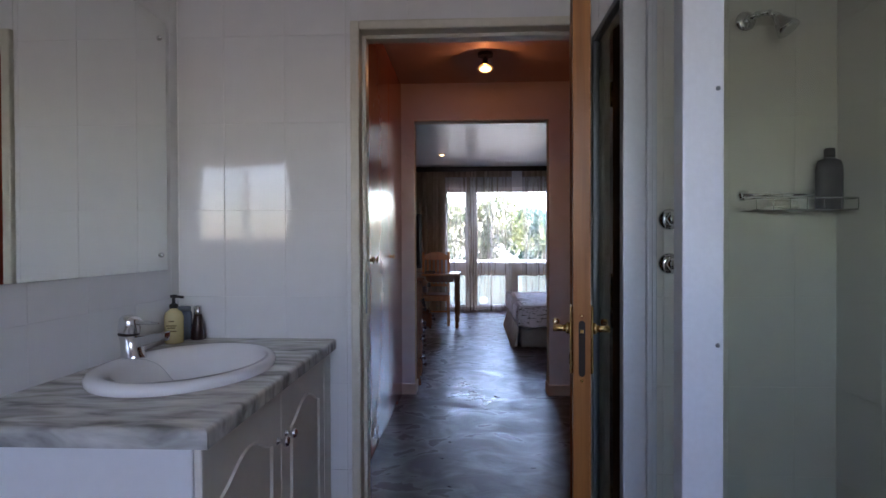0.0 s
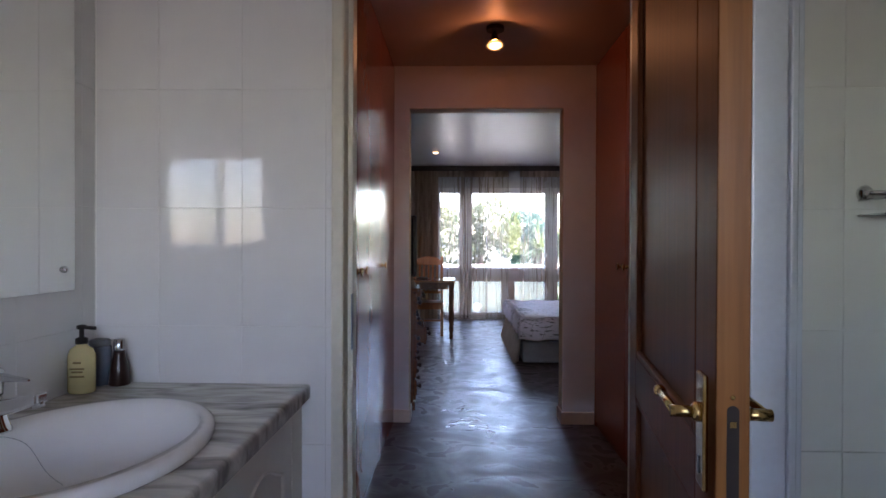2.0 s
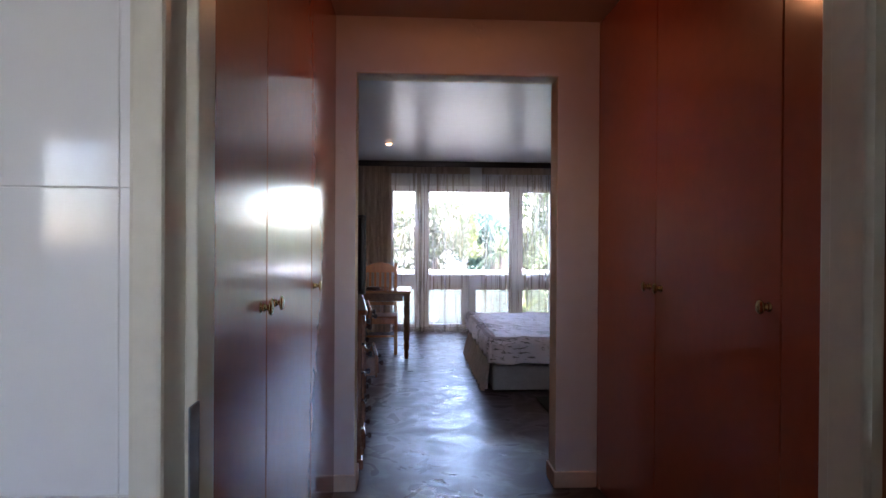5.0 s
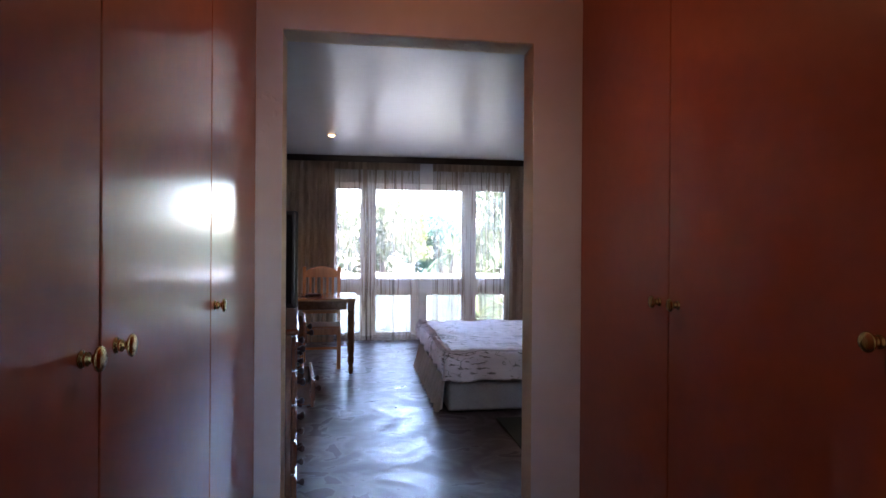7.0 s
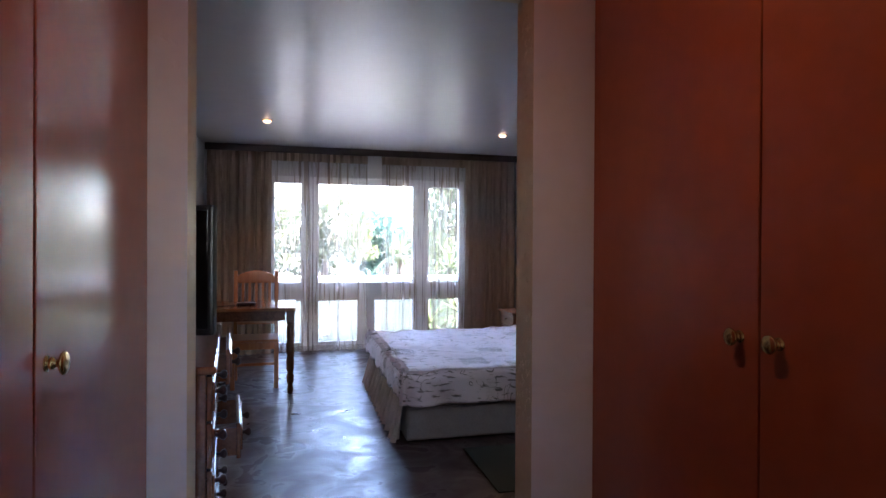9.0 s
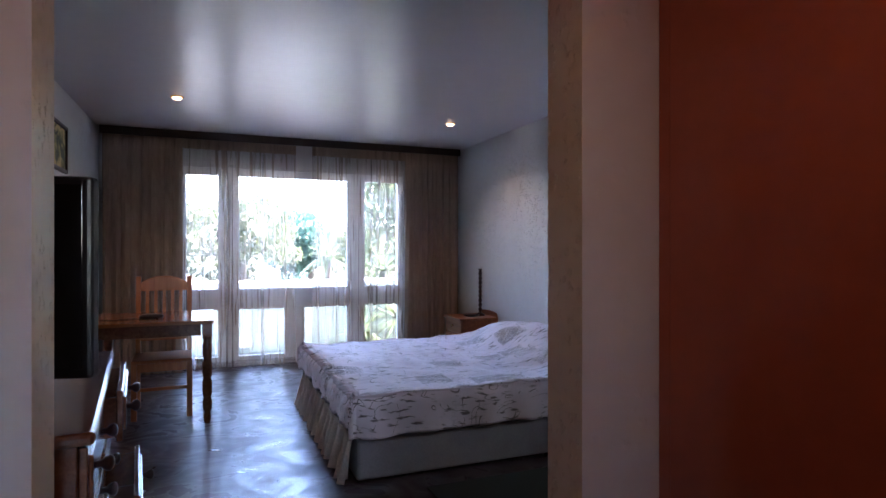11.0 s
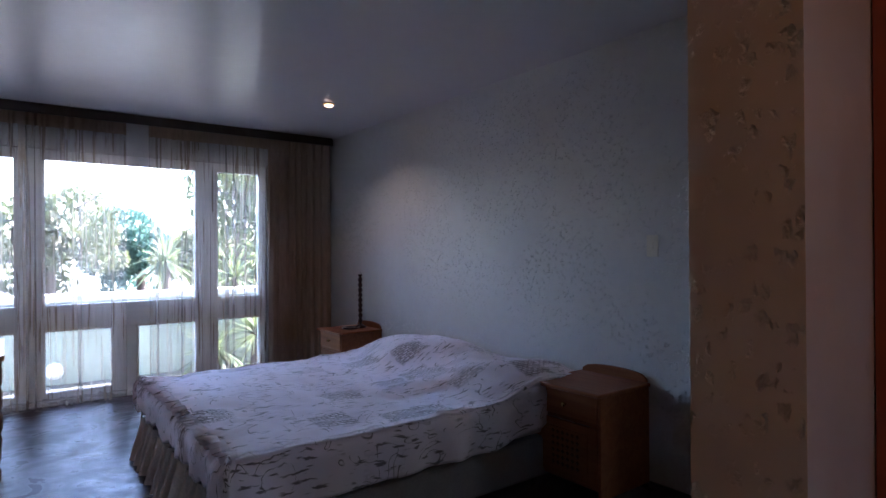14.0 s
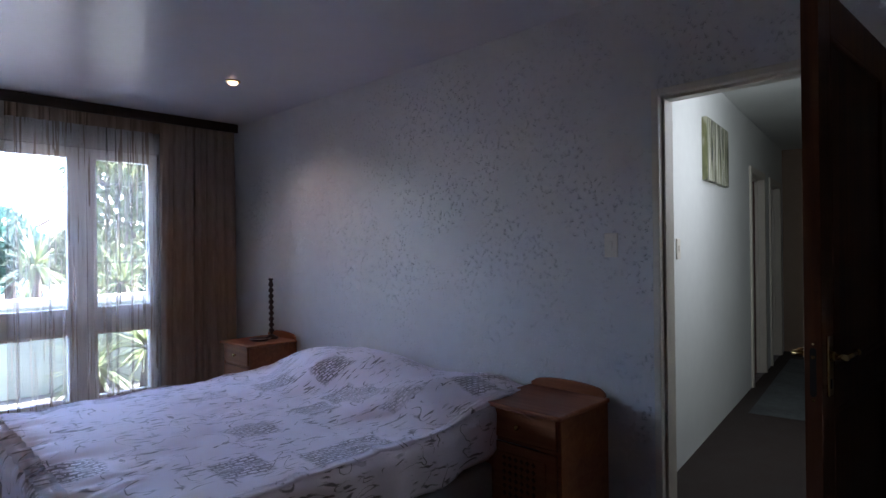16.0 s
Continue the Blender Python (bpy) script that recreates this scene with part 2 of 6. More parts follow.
M_BLACK = material("black_plastic", (0.012, 0.012, 0.014), 0.3, scale=20, vary=0.1)
M_UPVC = material("white_window_frame", (0.86, 0.86, 0.86), 0.4, scale=10, vary=0.03)
M_GLASS = clear("window_glass")
M_SHOWER = clear("shower_glass", (0.85, 0.87, 0.81), 0.0)
M_MIRROR = material("mirror_silver", (0.86, 0.88, 0.86), 0.01, metal=1.0, vary=0.0)
M_SHEER = sheer_cloth("khaki_sheer", (0.62, 0.54, 0.46), 0.66)
M_HEADING = material("curtain_heading", (0.30, 0.23, 0.17), 0.9, scale=12, vary=0.15, bump=0.2, bump_scale=180, stretch=(1, 1, 0.2))
M_DRAPE = material("brown_drape", (0.29, 0.22, 0.16), 0.9, scale=12, vary=0.15, bump=0.2, bump_scale=180, stretch=(1, 1, 0.2))
M_PORCELAIN = material("white_porcelain", (0.82, 0.81, 0.80), 0.07, scale=4, vary=0.01)
M_MELAMINE = material("white_melamine", (0.74, 0.74, 0.74), 0.4, scale=10, vary=0.03)
M_FOIL = material("cream_wrap_doors", (0.70, 0.66, 0.58), 0.35, scale=10, vary=0.03)
M_SKIRT_CLOTH = material("grey_bed_base", (0.30, 0.31, 0.33), 0.85, scale=30, vary=0.15, bump=0.2, bump_scale=200)
M_RUFFLE = material("bed_skirt_cloth", (0.60, 0.55, 0.51), 0.9, scale=20, vary=0.2, bump=0.2, bump_scale=150)
M_SWITCH = material("ivory_plastic", (0.70, 0.66, 0.56), 0.4, scale=20, vary=0.05)


def floor_material():
    """Polished cement screed, dark with cloudy darker stains and worn lighter drifts."""
    m = material("polished_cement", (0.05, 0.045, 0.05), 0.3, scale=6, vary=0.2)
    nt = m.node_tree
    b = nt.nodes["Principled BSDF"]
    tc = nt.nodes.new("ShaderNodeTexCoord")
    n1, n2, n3 = (nt.nodes.new("ShaderNodeTexNoise") for _ in range(3))
    for n, s, d, w in ((n1, 1.3, 8, 1.8), (n2, 3.4, 9, 2.5), (n3, 40, 4, 0)):
        n.inputs["Scale"].default_value, n.inputs["Detail"].default_value, n.inputs["Distortion"].default_value = s, d, w
        nt.links.new(tc.outputs["Object"], n.inputs["Vector"])
    mx = nt.nodes.new("ShaderNodeMix")
    mx.inputs["Factor"].default_value = 0.5
    nt.links.new(n1.outputs[0], mx.inputs[2]), nt.links.new(n2.outputs[0], mx.inputs[3])
    r = nt.nodes.new("ShaderNodeValToRGB")
    r.color_ramp.elements[0].position, r.color_ramp.elements[0].color = 0.36, (0.036, 0.024, 0.028, 1)
    r.color_ramp.elements[1].position, r.color_ramp.elements[1].color = 0.68, (0.098, 0.072, 0.084, 1)
    nt.links.new(mx.outputs[0], r.inputs[0]), nt.links.new(r.outputs[0], b.inputs["Base Color"])
    g = nt.nodes.new("ShaderNodeMapRange")
    g.inputs["From Min"].default_value, g.inputs["From Max"].default_value = 0.35, 0.65
    g.inputs["To Min"].default_value, g.inputs["To Max"].default_value = 0.26, 0.50
    b.inputs["Specular IOR Level"].default_value = 0.25
    # trowel drifts: worn matt streaks between polished patches
    mq, n4 = nt.nodes.new("ShaderNodeMapping"), nt.nodes.new("ShaderNodeTexNoise")
    mq.inputs["Rotation"].default_value, mq.inputs["Scale"].default_value = (0, 0, radians(24)), (1.0, 1.25, 1.0)
    nt.links.new(tc.outputs["Object"], mq.inputs[0]), nt.links.new(mq.outputs[0], n4.inputs["Vector"])
    n4.inputs["Scale"].default_value, n4.inputs["Detail"].default_value, n4.inputs["Distortion"].default_value = 3.0, 9, 1.4
    cw, cr = nt.nodes.new("ShaderNodeMapRange"), nt.nodes.new("ShaderNodeMapRange")
    for q, lo, hi in ((cw, 0.03, 0.55), (cr, 0.38, 0.27)):
        q.inputs["From Min"].default_value, q.inputs["From Max"].default_value = 0.40, 0.60
        q.inputs["To Min"].default_value, q.inputs["To Max"].default_value = lo, hi
        nt.links.new(n4.outputs[0], q.inputs[0])
    nt.links.new(cw.outputs[0], b.inputs["Coat Weight"]), nt.links.new(cr.outputs[0], b.inputs["Coat Roughness"])
    nt.links.new(mx.outputs[0], g.inputs[0]), nt.links.new(g.outputs[0], b.inputs["Roughness"])
    bp = nt.nodes.new("ShaderNodeBump")
    bp.inputs["Strength"].default_value, bp.inputs["Distance"].default_value = 0.25, 0.012
    nt.links.new(n2.outputs[0], bp.inputs["Height"]), nt.links.new(bp.outputs[0], b.inputs["Normal"]), nt.links.new(bp.outputs[0], b.inputs["Coat Normal"])
    return m


M_FLOOR = floor_material()


def marble_material():
    """Grey-white veined laminate."""
    m = material("veined_top", (0.5, 0.5, 0.48), 0.25, scale=6, vary=0.1)
    nt = m.node_tree
    b = nt.nodes["Principled BSDF"]
    tc, mp = nt.nodes.new("ShaderNodeTexCoord"), nt.nodes.new("ShaderNodeMapping")
    mp.inputs["Rotation"].default_value = (0, 0, radians(-52))
    mp.inputs["Scale"].default_value = (2.6, 9.5, 6)
    nt.links.new(tc.outputs["Object"], mp.inputs[0])
    n1 = nt.nodes.new("ShaderNodeTexNoise")
    n1.inputs["Scale"].default_value, n1.inputs["Detail"].default_value, n1.inputs["Distortion"].default_value = 2.2, 12, 0.7
    nt.links.new(mp.outputs[0], n1.inputs["Vector"])
    r = nt.nodes.new("ShaderNodeValToRGB")
    r.color_ramp.elements[0].position, r.color_ramp.elements[0].color = 0.30, (0.20, 0.20, 0.19, 1)
    r.color_ramp.elements[1].position, r.color_ramp.elements[1].color = 0.66, (0.68, 0.67, 0.63, 1)
    e = r.color_ramp.elements.new(0.48)
    e.color = (0.47, 0.46, 0.43, 1)
    nt.links.new(n1.outputs[0], r.inputs[0]), nt.links.new(r.outputs[0], b.inputs["Base Color"])
    return m


M_MARBLE = marble_material()


# ---- building helpers ----
def box(bm, x0, x1, y0, y1, z0, z1, bevel=0.0, m=None):
    """A cuboid, its long edges eased when bevel is given."""
    r = bmesh.ops.create_cube(bm, size=1)
    vs = r["verts"]
    for v in vs:
        v.co = Vector(((x0 + x1) / 2 + v.co.x * (x1 - x0), (y0 + y1) / 2 + v.co.y * (y1 - y0), (z0 + z1) / 2 + v.co.z * (z1 - z0)))
    if bevel:
        es = list({e for v in vs for e in v.link_edges})
        r2 = bmesh.ops.bevel(bm, geom=es, offset=bevel, segments=2, affect="EDGES", profile=0.5)
        vs = list({v for f in r2["faces"] for v in f.verts} | {v for v in vs if v.is_valid})
    if m is not None:
        bmesh.ops.transform(bm, matrix=m, verts=vs)
    return vs


def lathe(bm, profile, segments=16, m=None):
    """A turned shape about z from (radius, height) pairs, closed at both ends."""
    rings = []
    for r, z in profile:
        rings.append([bm.verts.new((r * math.cos(2 * math.pi * k / segments), r * math.sin(2 * math.pi * k / segments), z)) for k in range(segments)])
    for a, b in zip(rings, rings[1:]):
        for k in range(segments):
            f = bm.faces.new((a[k], a[(k + 1) % segments], b[(k + 1) % segments], b[k]))
            f.smooth = True
    bm.faces.new(rings[0][::-1])
    bm.faces.new(rings[-1])
    vs = [v for r in rings for v in r]
    if m is not None:
        bmesh.ops.transform(bm, matrix=m, verts=vs)
    return vs


def rod(bm, a, b, r, segments=10):
    a, b = Vector(a), Vector(b)
    d = b - a
    m = Matrix.Translation(a) @ d.to_track_quat("Z", "Y").to_matrix().to_4x4()
    return lathe(bm, [(r, 0), (r, d.length)], segments, m)


def thing(name, at=(0, 0, 0), rz=0, label="", category="", group="", kind=""):
    o = new(name)
    o.matrix_world = pose(*at, 0, 0, rz)
    o.empty_display_size = 0.1
    return tagged(o, label, category, group, kind)


def mesh(name, bm, mat, label="", category="", group="", kind="", parent=None):
    me = bpy.data.meshes.new(name)
    bm.normal_update()
    bm.to_mesh(me)
    bm.free()
    me.materials.append(mat)
    o = new(name, me)
    if parent is not None:
        o.parent = parent
    return tagged(o, label, category, group, kind)


def part(name, bm, mat, parent, label=""):
    return mesh(name, bm, mat, label, parent=parent)


def pbox(name, parent, mat, x0, x1, y0, y1, z0, z1, bevel=0.003, label=""):
    bm = bmesh.new()
    box(bm, x0, x1, y0, y1, z0, z1, bevel)
    return part(name, bm, mat, parent, label)


def structure(name, mat, boxes, label="", category="wall", bevel=0.0):
    bm = bmesh.new()
    for b in boxes:
        box(bm, *b, bevel)
    return mesh(name, bm, mat, label, category, kind="structure")


# ---- the shell ----
BATH_Y, ARCH_Y, ARCH_Y2 = 1.95, 4.33, 4.475
CUP_L, CUP_R = -0.515, 0.858
BED_L, WIN_Y, CEIL = -1.20, 9.95, 2.51

structure("floor", M_FLOOR, [(-1.3, 1.55, -1.8, 2.08, -0.149, 0.0), (-1.3, 1.58, 2.08, 3.2, -0.149, 0.0), (-1.32, 9.35, 3.2, 10.2, -0.149, 0.0)], "dark polished cement floor with cloudy worn stains", "floor")

# unseen slab and outer walls, added to keep sun out of the corridor
structure("roof", M_BATH_WALL, [(-1.7, 9.6, -2.2, 10.5, 2.75, 2.95)], "unseen roof slab added to block sun leaks", "roof")
structure("wall_outer_south", M_BATH_WALL, [(1.6, 9.4, 3.2, 3.35, 0, 2.75)], "unseen wall added to block sun leaks")
structure("wall_outer_east", M_BATH_WALL, [(9.2, 9.35, 3.35, 9.4, 0, 2.75)], "unseen wall added to block sun leaks")
structure("wall_outer_north", M_BATH_WALL, [(2.95, 9.35, 9.4, 9.55, 0, 2.75), (2.875, 2.95, 9.4, 10.35, 0, 2.75)], "unseen wall added to block sun leaks")

# bathroom
structure("wall_bathroom_west", M_GROUT, [(-1.30, -1.106, -1.8, 2.08, 0, 2.6)], "grouted wall behind white bathroom tiles")
structure("wall_bathroom_north", M_GROUT, [(-1.106, -0.425, 1.957, 2.08, 0, 2.6), (0.482, 1.378, 1.957, 2.08, 0, 2.6), (-0.425, 0.482, 1.957, 2.08, 2.047, 2.6)], "grouted bathroom wall around the doorway")
structure("wall_bathroom_east", M_GROUT, [(1.378, 1.55, -1.8, 2.08, 0, 2.6)], "grouted wall behind shower tiles")
structure("wall_bathroom_south", M_BATH_WALL, [(-1.3, -0.45, -1.8, -1.7, 0, 2.6), (0.65, 1.55, -1.8, -1.7, 0, 2.6), (-0.45, 0.65, -1.8, -1.7, 0, 1.2), (-0.45, 0.65, -1.8, -1.7, 2.05, 2.6)], "painted bathroom wall with a window opening")
structure("ceiling_bathroom", M_BATH_WALL, [(-1.3, 1.55, -1.8, 2.08, 2.6, 2.7)], "white bathroom ceiling", "ceiling")

# passage
structure("ceiling_passage", M_CEIL2, [(-1.3, 1.7, 2.08, ARCH_Y2, 2.46, 2.56)], "dim painted passage ceiling", "ceiling")
structure("wall_passage_west", M_PASSAGE, [(-1.25, -1.13, 2.08, ARCH_Y, 0, 2.46)], "plain wall behind the built-in wardrobes")
structure("wall_passage_east", M_PASSAGE, [(1.46, 1.58, 2.08, ARCH_Y, 0, 2.46)], "plain wall behind the built-in wardrobes")


def arch_wall():
    """The thick hand-plastered wall between passage and bedroom, with rounded, slightly wavy opening edges."""
    bm = bmesh.new()
    for b in ((-1.32, -0.415, ARCH_Y, ARCH_Y2, 0, 2.6), (0.642, 2.87, ARCH_Y, ARCH_Y2, 0, 2.6), (-0.415, 0.642, ARCH_Y, ARCH_Y2, 2.165, 2.6)):
        box(bm, *b)
    es = [e for e in bm.edges if all(abs(abs(v.co.x - 0.1135) - 0.5285) < 1e-3 and v.co.z < 2.2 for v in e.verts) and abs(e.verts[0].co.z - e.verts[1].co.z) > 0.5]
    bmesh.ops.subdivide_edges(bm, edges=es, cuts=40, use_grid_fill=False)
    es = [e for e in bm.edges if all(abs(abs(v.co.x - 0.1135) - 0.5285) < 1e-3 and v.co.z < 2.2 for v in e.verts) and abs(e.verts[0].co.y - e.verts[1].co.y) < 1e-4]
    bmesh.ops.bevel(bm, geom=es, offset=0.010, segments=3, affect="EDGES", profile=0.5)
    for v in bm.verts:
        if abs(abs(v.co.x - 0.1135) - 0.5285) < 0.02 and 0.05 < v.co.z < 2.1:
            v.co.x += 0.006 * noise.noise(Vector((v.co.y * 20, v.co.z * 7, v.co.x)))
    bm.normal_update()
    for f in bm.faces:
        c = f.calc_center_median()
        if abs(c.x - 0.1135) < 0.56 and c.z < 2.18 and abs(f.normal.y) < 0.9:
            f.material_index = 1
    w = mesh("wall_arch", bm, M_ARCH, "rough hand-plastered wall with a square opening and cream reveals", "wall", kind="structure")
    w.data.materials.append(M_REVEAL)
    return w


arch_wall()
for x0, x1 in ((-0.52, -0.405), (0.632, 0.858)):
    bm = bmesh.new()
    box(bm, x0, x1, ARCH_Y - 0.016, ARCH_Y, 0, 0.085, 0.004)
    box(bm, *((x1 - 0.012, x1) if x0 < 0 else (x0, x0 + 0.012)), ARCH_Y, ARCH_Y2 + 0.016, 0, 0.085, 0.003)
    mesh("baseboard", bm, M_SKIRT, "painted skirting board round the arch pier", "skirting", kind="structure")

# bedroom
WALL_E = Matrix.Translation((2.74, 5.67, 0))


def east_wall():
    bm = bmesh.new()
    for y0, y1, z0, z1 in ((0.018, 4.6, 0, 2.6), (-1.6, -0.885, 0, 2.6), (-0.885, 0.018, 2.028, 2.6)):
        box(bm, 0, 0.13, y0, y1, z0, z1, m=WALL_E)
    return mesh("wall_east", bm, M_WALL, "white pitted plaster wall behind the bed, with a doorway", "wall", kind="structure")


east_wall()
structure("wall_west", M_WALL, [(BED_L - 0.12, BED_L, ARCH_Y2, WIN_Y + 0.2, 0, 2.6)], "white plaster bedroom wall")
WX0, WX1, WZ0, WZ1 = -0.47, 2.04, 0.03, 2.17
structure("wall_north", M_WALL, [(BED_L, WX0, WIN_Y, WIN_Y + 0.2, 0, 2.6), (WX1, 2.74, WIN_Y, WIN_Y + 0.2, 0, 2.6), (WX0, WX1, WIN_Y, WIN_Y + 0.2, WZ1, 2.6), (WX0, WX1, WIN_Y, WIN_Y + 0.2, 0, WZ0)], "white plaster wall round the big window")
structure("ceiling", M_CEIL, [(BED_L - 0.1, 2.87, ARCH_Y2, WIN_Y + 0.2, CEIL, CEIL + 0.1)], "glossy white painted bedroom ceiling", "ceiling")


# ---- big window ----
def window():
    w = thing("window_1", (0, 10.02, 0), 0, "white-framed picture window with barred side lights", "window", kind="structure")
    y0, y1 = -0.035, 0.035
    xs = [(WX0, -0.415), (-0.052, 0.119), (1.366, 1.532), (1.986, WX1)]
    for a, b in xs:
        pbox("mullion", w, M_UPVC, a, b, y0 - 0.004, y1 + 0.004, WZ0, WZ1, 0.006)
    cols = [(-0.415, -0.052), (0.119, 1.366), (1.532, 1.986)]
    for a, b in cols:
        for z0, z1 in ((WZ0, 0.081), (0.639, 0.823), (2.105, WZ1)):
            pbox("rail", w, M_UPVC, a, b, y0, y1, z0, z1, 0.005)
    pbox("mullion", w, M_UPVC, 0.651, 0.827, y0, y1, 0.081, 0.639, 0.005)
    panes = [(a, b, 0.823, 2.105) for a, b in cols] + [(-0.415, -0.052, 0.081, 0.639), (0.119, 0.651, 0.081, 0.639), (0.827, 1.366, 0.081, 0.639), (1.532, 1.986, 0.081, 0.639)]
    for a, b, z0, z1 in panes:
        bm = bmesh.new()
        for u0, u1, v0, v1 in ((a, a + 0.022, z0, z1), (b - 0.022, b, z0, z1), (a + 0.022, b - 0.022, z0, z0 + 0.022), (a + 0.022, b - 0.022, z1 - 0.022, z1)):
            box(bm, u0, u1, -0.05, 0.02, v0, v1, 0.003)
        part("sash", bm, M_UPVC, w)
        p = pbox("pane", w, M_GLASS, a + 0.02, b - 0.02, -0.002, 0.002, z0 + 0.02, z1 - 0.02, 0)
        p.visible_shadow = False
    for a, b in (cols[0], cols[2]):
        for z in (1.216, 1.562, 1.895):
            bm = bmesh.new()
            rod(bm, (a, 0.045, z), (b, 0.045, z), 0.006)
            part("burglar_bar", bm, M_BLACK, w)
        bm = bmesh.new()
        rod(bm, ((a + b) / 2, 0.056, 0.85), ((a + b) / 2, 0.056, 2.09), 0.005)
        part("burglar_bar", bm, M_BLACK, w)
    bm = bmesh.new()
    box(bm, -0.09, -0.07, -0.062, -0.035, 1.40, 1.43, 0.003)
    box(bm, -0.088, -0.076, -0.075, -0.06, 1.36, 1.50, 0.003)
    part("window_handle", bm, M_DARKALU, w)


window()


# ---- curtains ----
def curtain(x0, x1, seed, folds, yc=9.835, mat=None, deep=1.0, heading=False, label="floor-length khaki sheer curtain hanging in irregular folds", group="sheer curtains at the window"):
    """Cloth in uneven pleats; the deeper ones double back over themselves."""
    rnd = random.Random(seed)
    widths = [rnd.uniform(0.55, 1.5) for _ in range(folds)]
    total = sum(widths)
    pleat = [rnd.choice((0.2, 0.5, 1.2, 2.0, 2.8)) * deep for _ in range(folds + 1)]
    depth = [rnd.uniform(0.012, 0.034) for _ in range(folds + 1)]
    sway = [rnd.uniform(-1, 1) for _ in range(folds + 1)]
    per, nz = 14, 16
    zt, zb = 2.44, 0.014
    c = thing("curtain", (0, 0, 0), 0, label, "curtain", group)

    def sheet(name, za, zc, rows, m, push, note=""):
        bm = bmesh.new()
        grid, start = [], 0.0
        for k in range(folds):
            for i in range(per + (k == folds - 1)):
                f = i / per
                pitch = (x1 - x0) * widths[k] / total
                col = []
                for j in range(rows + 1):
                    z = za + (zc - za) * j / rows
                    v = (zt - z) / (zt - zb)
                    a = 2 * math.pi * f
                    ease = 0.45 + 0.55 * min(1, v * 4)
                    p = (pleat[k] * (1 - f) + pleat[k + 1] * f) * ease
                    d = (depth[k] * (1 - f) + depth[k + 1] * f) * (0.6 + 0.6 * v)
                    x = x0 + (x1 - x0) * start / total + pitch * f - pitch / 6.283 * p * math.sin(a) + 0.014 * sway[k] * v * math.sin(math.pi * f)
                    y = yc - push + d * math.cos(a) + 0.006 * math.sin(3 * a + 5 * v + seed)
                    col.append(bm.verts.new((x, y, z + 0.005 * math.sin(a + sway[k]) * (v > 0.97))))
                grid.append(col)
            start += widths[k]
        for a, b in zip(grid, grid[1:]):
            for j in range(rows):
                bm.faces.new((a[j], b[j], b[j + 1], a[j + 1])).smooth = True
        return part(name, bm, m, c, note)

    sheet("cloth", zt, zb, nz, mat or M_SHEER, 0.0)
    if heading:
        sheet("heading", 2.445, 2.335, 3, M_HEADING, 0.006, "dense brown gathered heading")
        sheet("hem", 0.085, zb, 2, M_SHEER, 0.004, "doubled hem")
    return c


curtain(-0.45, 0.735, 3, 13, heading=True)
curtain(0.915, 2.07, 8, 12, heading=True)
curtain(-1.145, -0.42, 5, 9, 9.775, M_DRAPE, 0.5, label="heavy brown drape drawn aside beside the window", group="brown drapes")
curtain(2.00, 2.68, 6, 8, 9.775, M_DRAPE, 0.5, label="heavy brown drape drawn aside beside the window", group="brown drapes")
rail = thing("curtain_rail", (0, 9.80, 0), 0, "long dark wooden curtain pelmet under the ceiling", "curtain rail")
bm = bmesh.new()
box(bm, -1.165, 2.70, -0.055, -0.03, 2.425, 2.507, 0.005)
box(bm, -1.165, 2.70, -0.03, 0.06, 2.485, 2.507, 0.003)
part("pelmet_board", bm, M_DARKWOOD, rail)
bm = bmesh.new()
rod(bm, (-1.15, 0.0, 2.455), (2.69, 0.0, 2.455), 0.011)
part("rod", bm, M_DARKALU, rail)


# ---- doors ----
def door_frame(name, m, w, h, depth, label, e=0.063):
    """Pressed-steel frame with a stepped profile; local x along the opening, y through the wall."""
    d = thing(name, label=label, category="door", kind="structure")
    d.matrix_world = m
    for k, (x0, x1, z0, z1) in enumerate(((-e, 0, 0, h + e), (w, w + e, 0, h + e), (0, w, h, h + e))):
        bm = bmesh.new()
        box(bm, x0, x1, -0.018, depth + 0.018, z0, z1, 0.006)
        if k == 0:
            box(bm, -0.001, 0.014, 0.045, depth - 0.02, 0, h, 0.003)
        elif k == 1:
            box(bm, w - 0.014, w + 0.001, 0.045, depth - 0.02, 0, h, 0.003)
        else:
            box(bm, 0.014, w - 0.014, 0.045, depth - 0.02, h - 0.014, h + 0.001, 0.003)
        part("jamb" if k < 2 else "head", bm, M_CREAM, d)
    return d


def lever(parent, side, mat, x, z):
    """Back plate, keyhole and lever on one face of a leaf."""
    bm = bmesh.new()
    s = side
    box(bm, x - 0.021, x + 0.021, *sorted((s * 0.020, s * 0.027)), z - 0.105, z + 0.055, 0.003)
    h = part("back_plate", bm, mat, parent, "worn brass plate with a keyhole")
    bm = bmesh.new()
    rod(bm, (x, s * 0.026, z), (x, s * 0.066, z), 0.0085)
    lathe(bm, [(0.014, 0), (0.014, 0.006), (0.010, 0.010)], 12, Matrix.Translation((x, s * 0.027, z)) @ pose(0, 0, 0, -90 * s, 0, 0))
    rod(bm, (x, s * 0.060, z), (x + 0.11, s * 0.060, z), 0.0065)
    lathe(bm, [(0.006, 0), (0.0095, 0.004), (0.0095, 0.012), (0.005, 0.016)], 12, Matrix.Translation((x + 0.105, s * 0.060, z)) @ pose(0, 0, 0, 0, 90, 0))
    part("lever", bm, mat, h)
    bm = bmesh.new()
    box(bm, x - 0.004, x + 0.004, *sorted((s * 0.0265, s * 0.0285)), z - 0.085, z - 0.06, 0.001)
    part("keyhole", bm, M_BLACK, h)


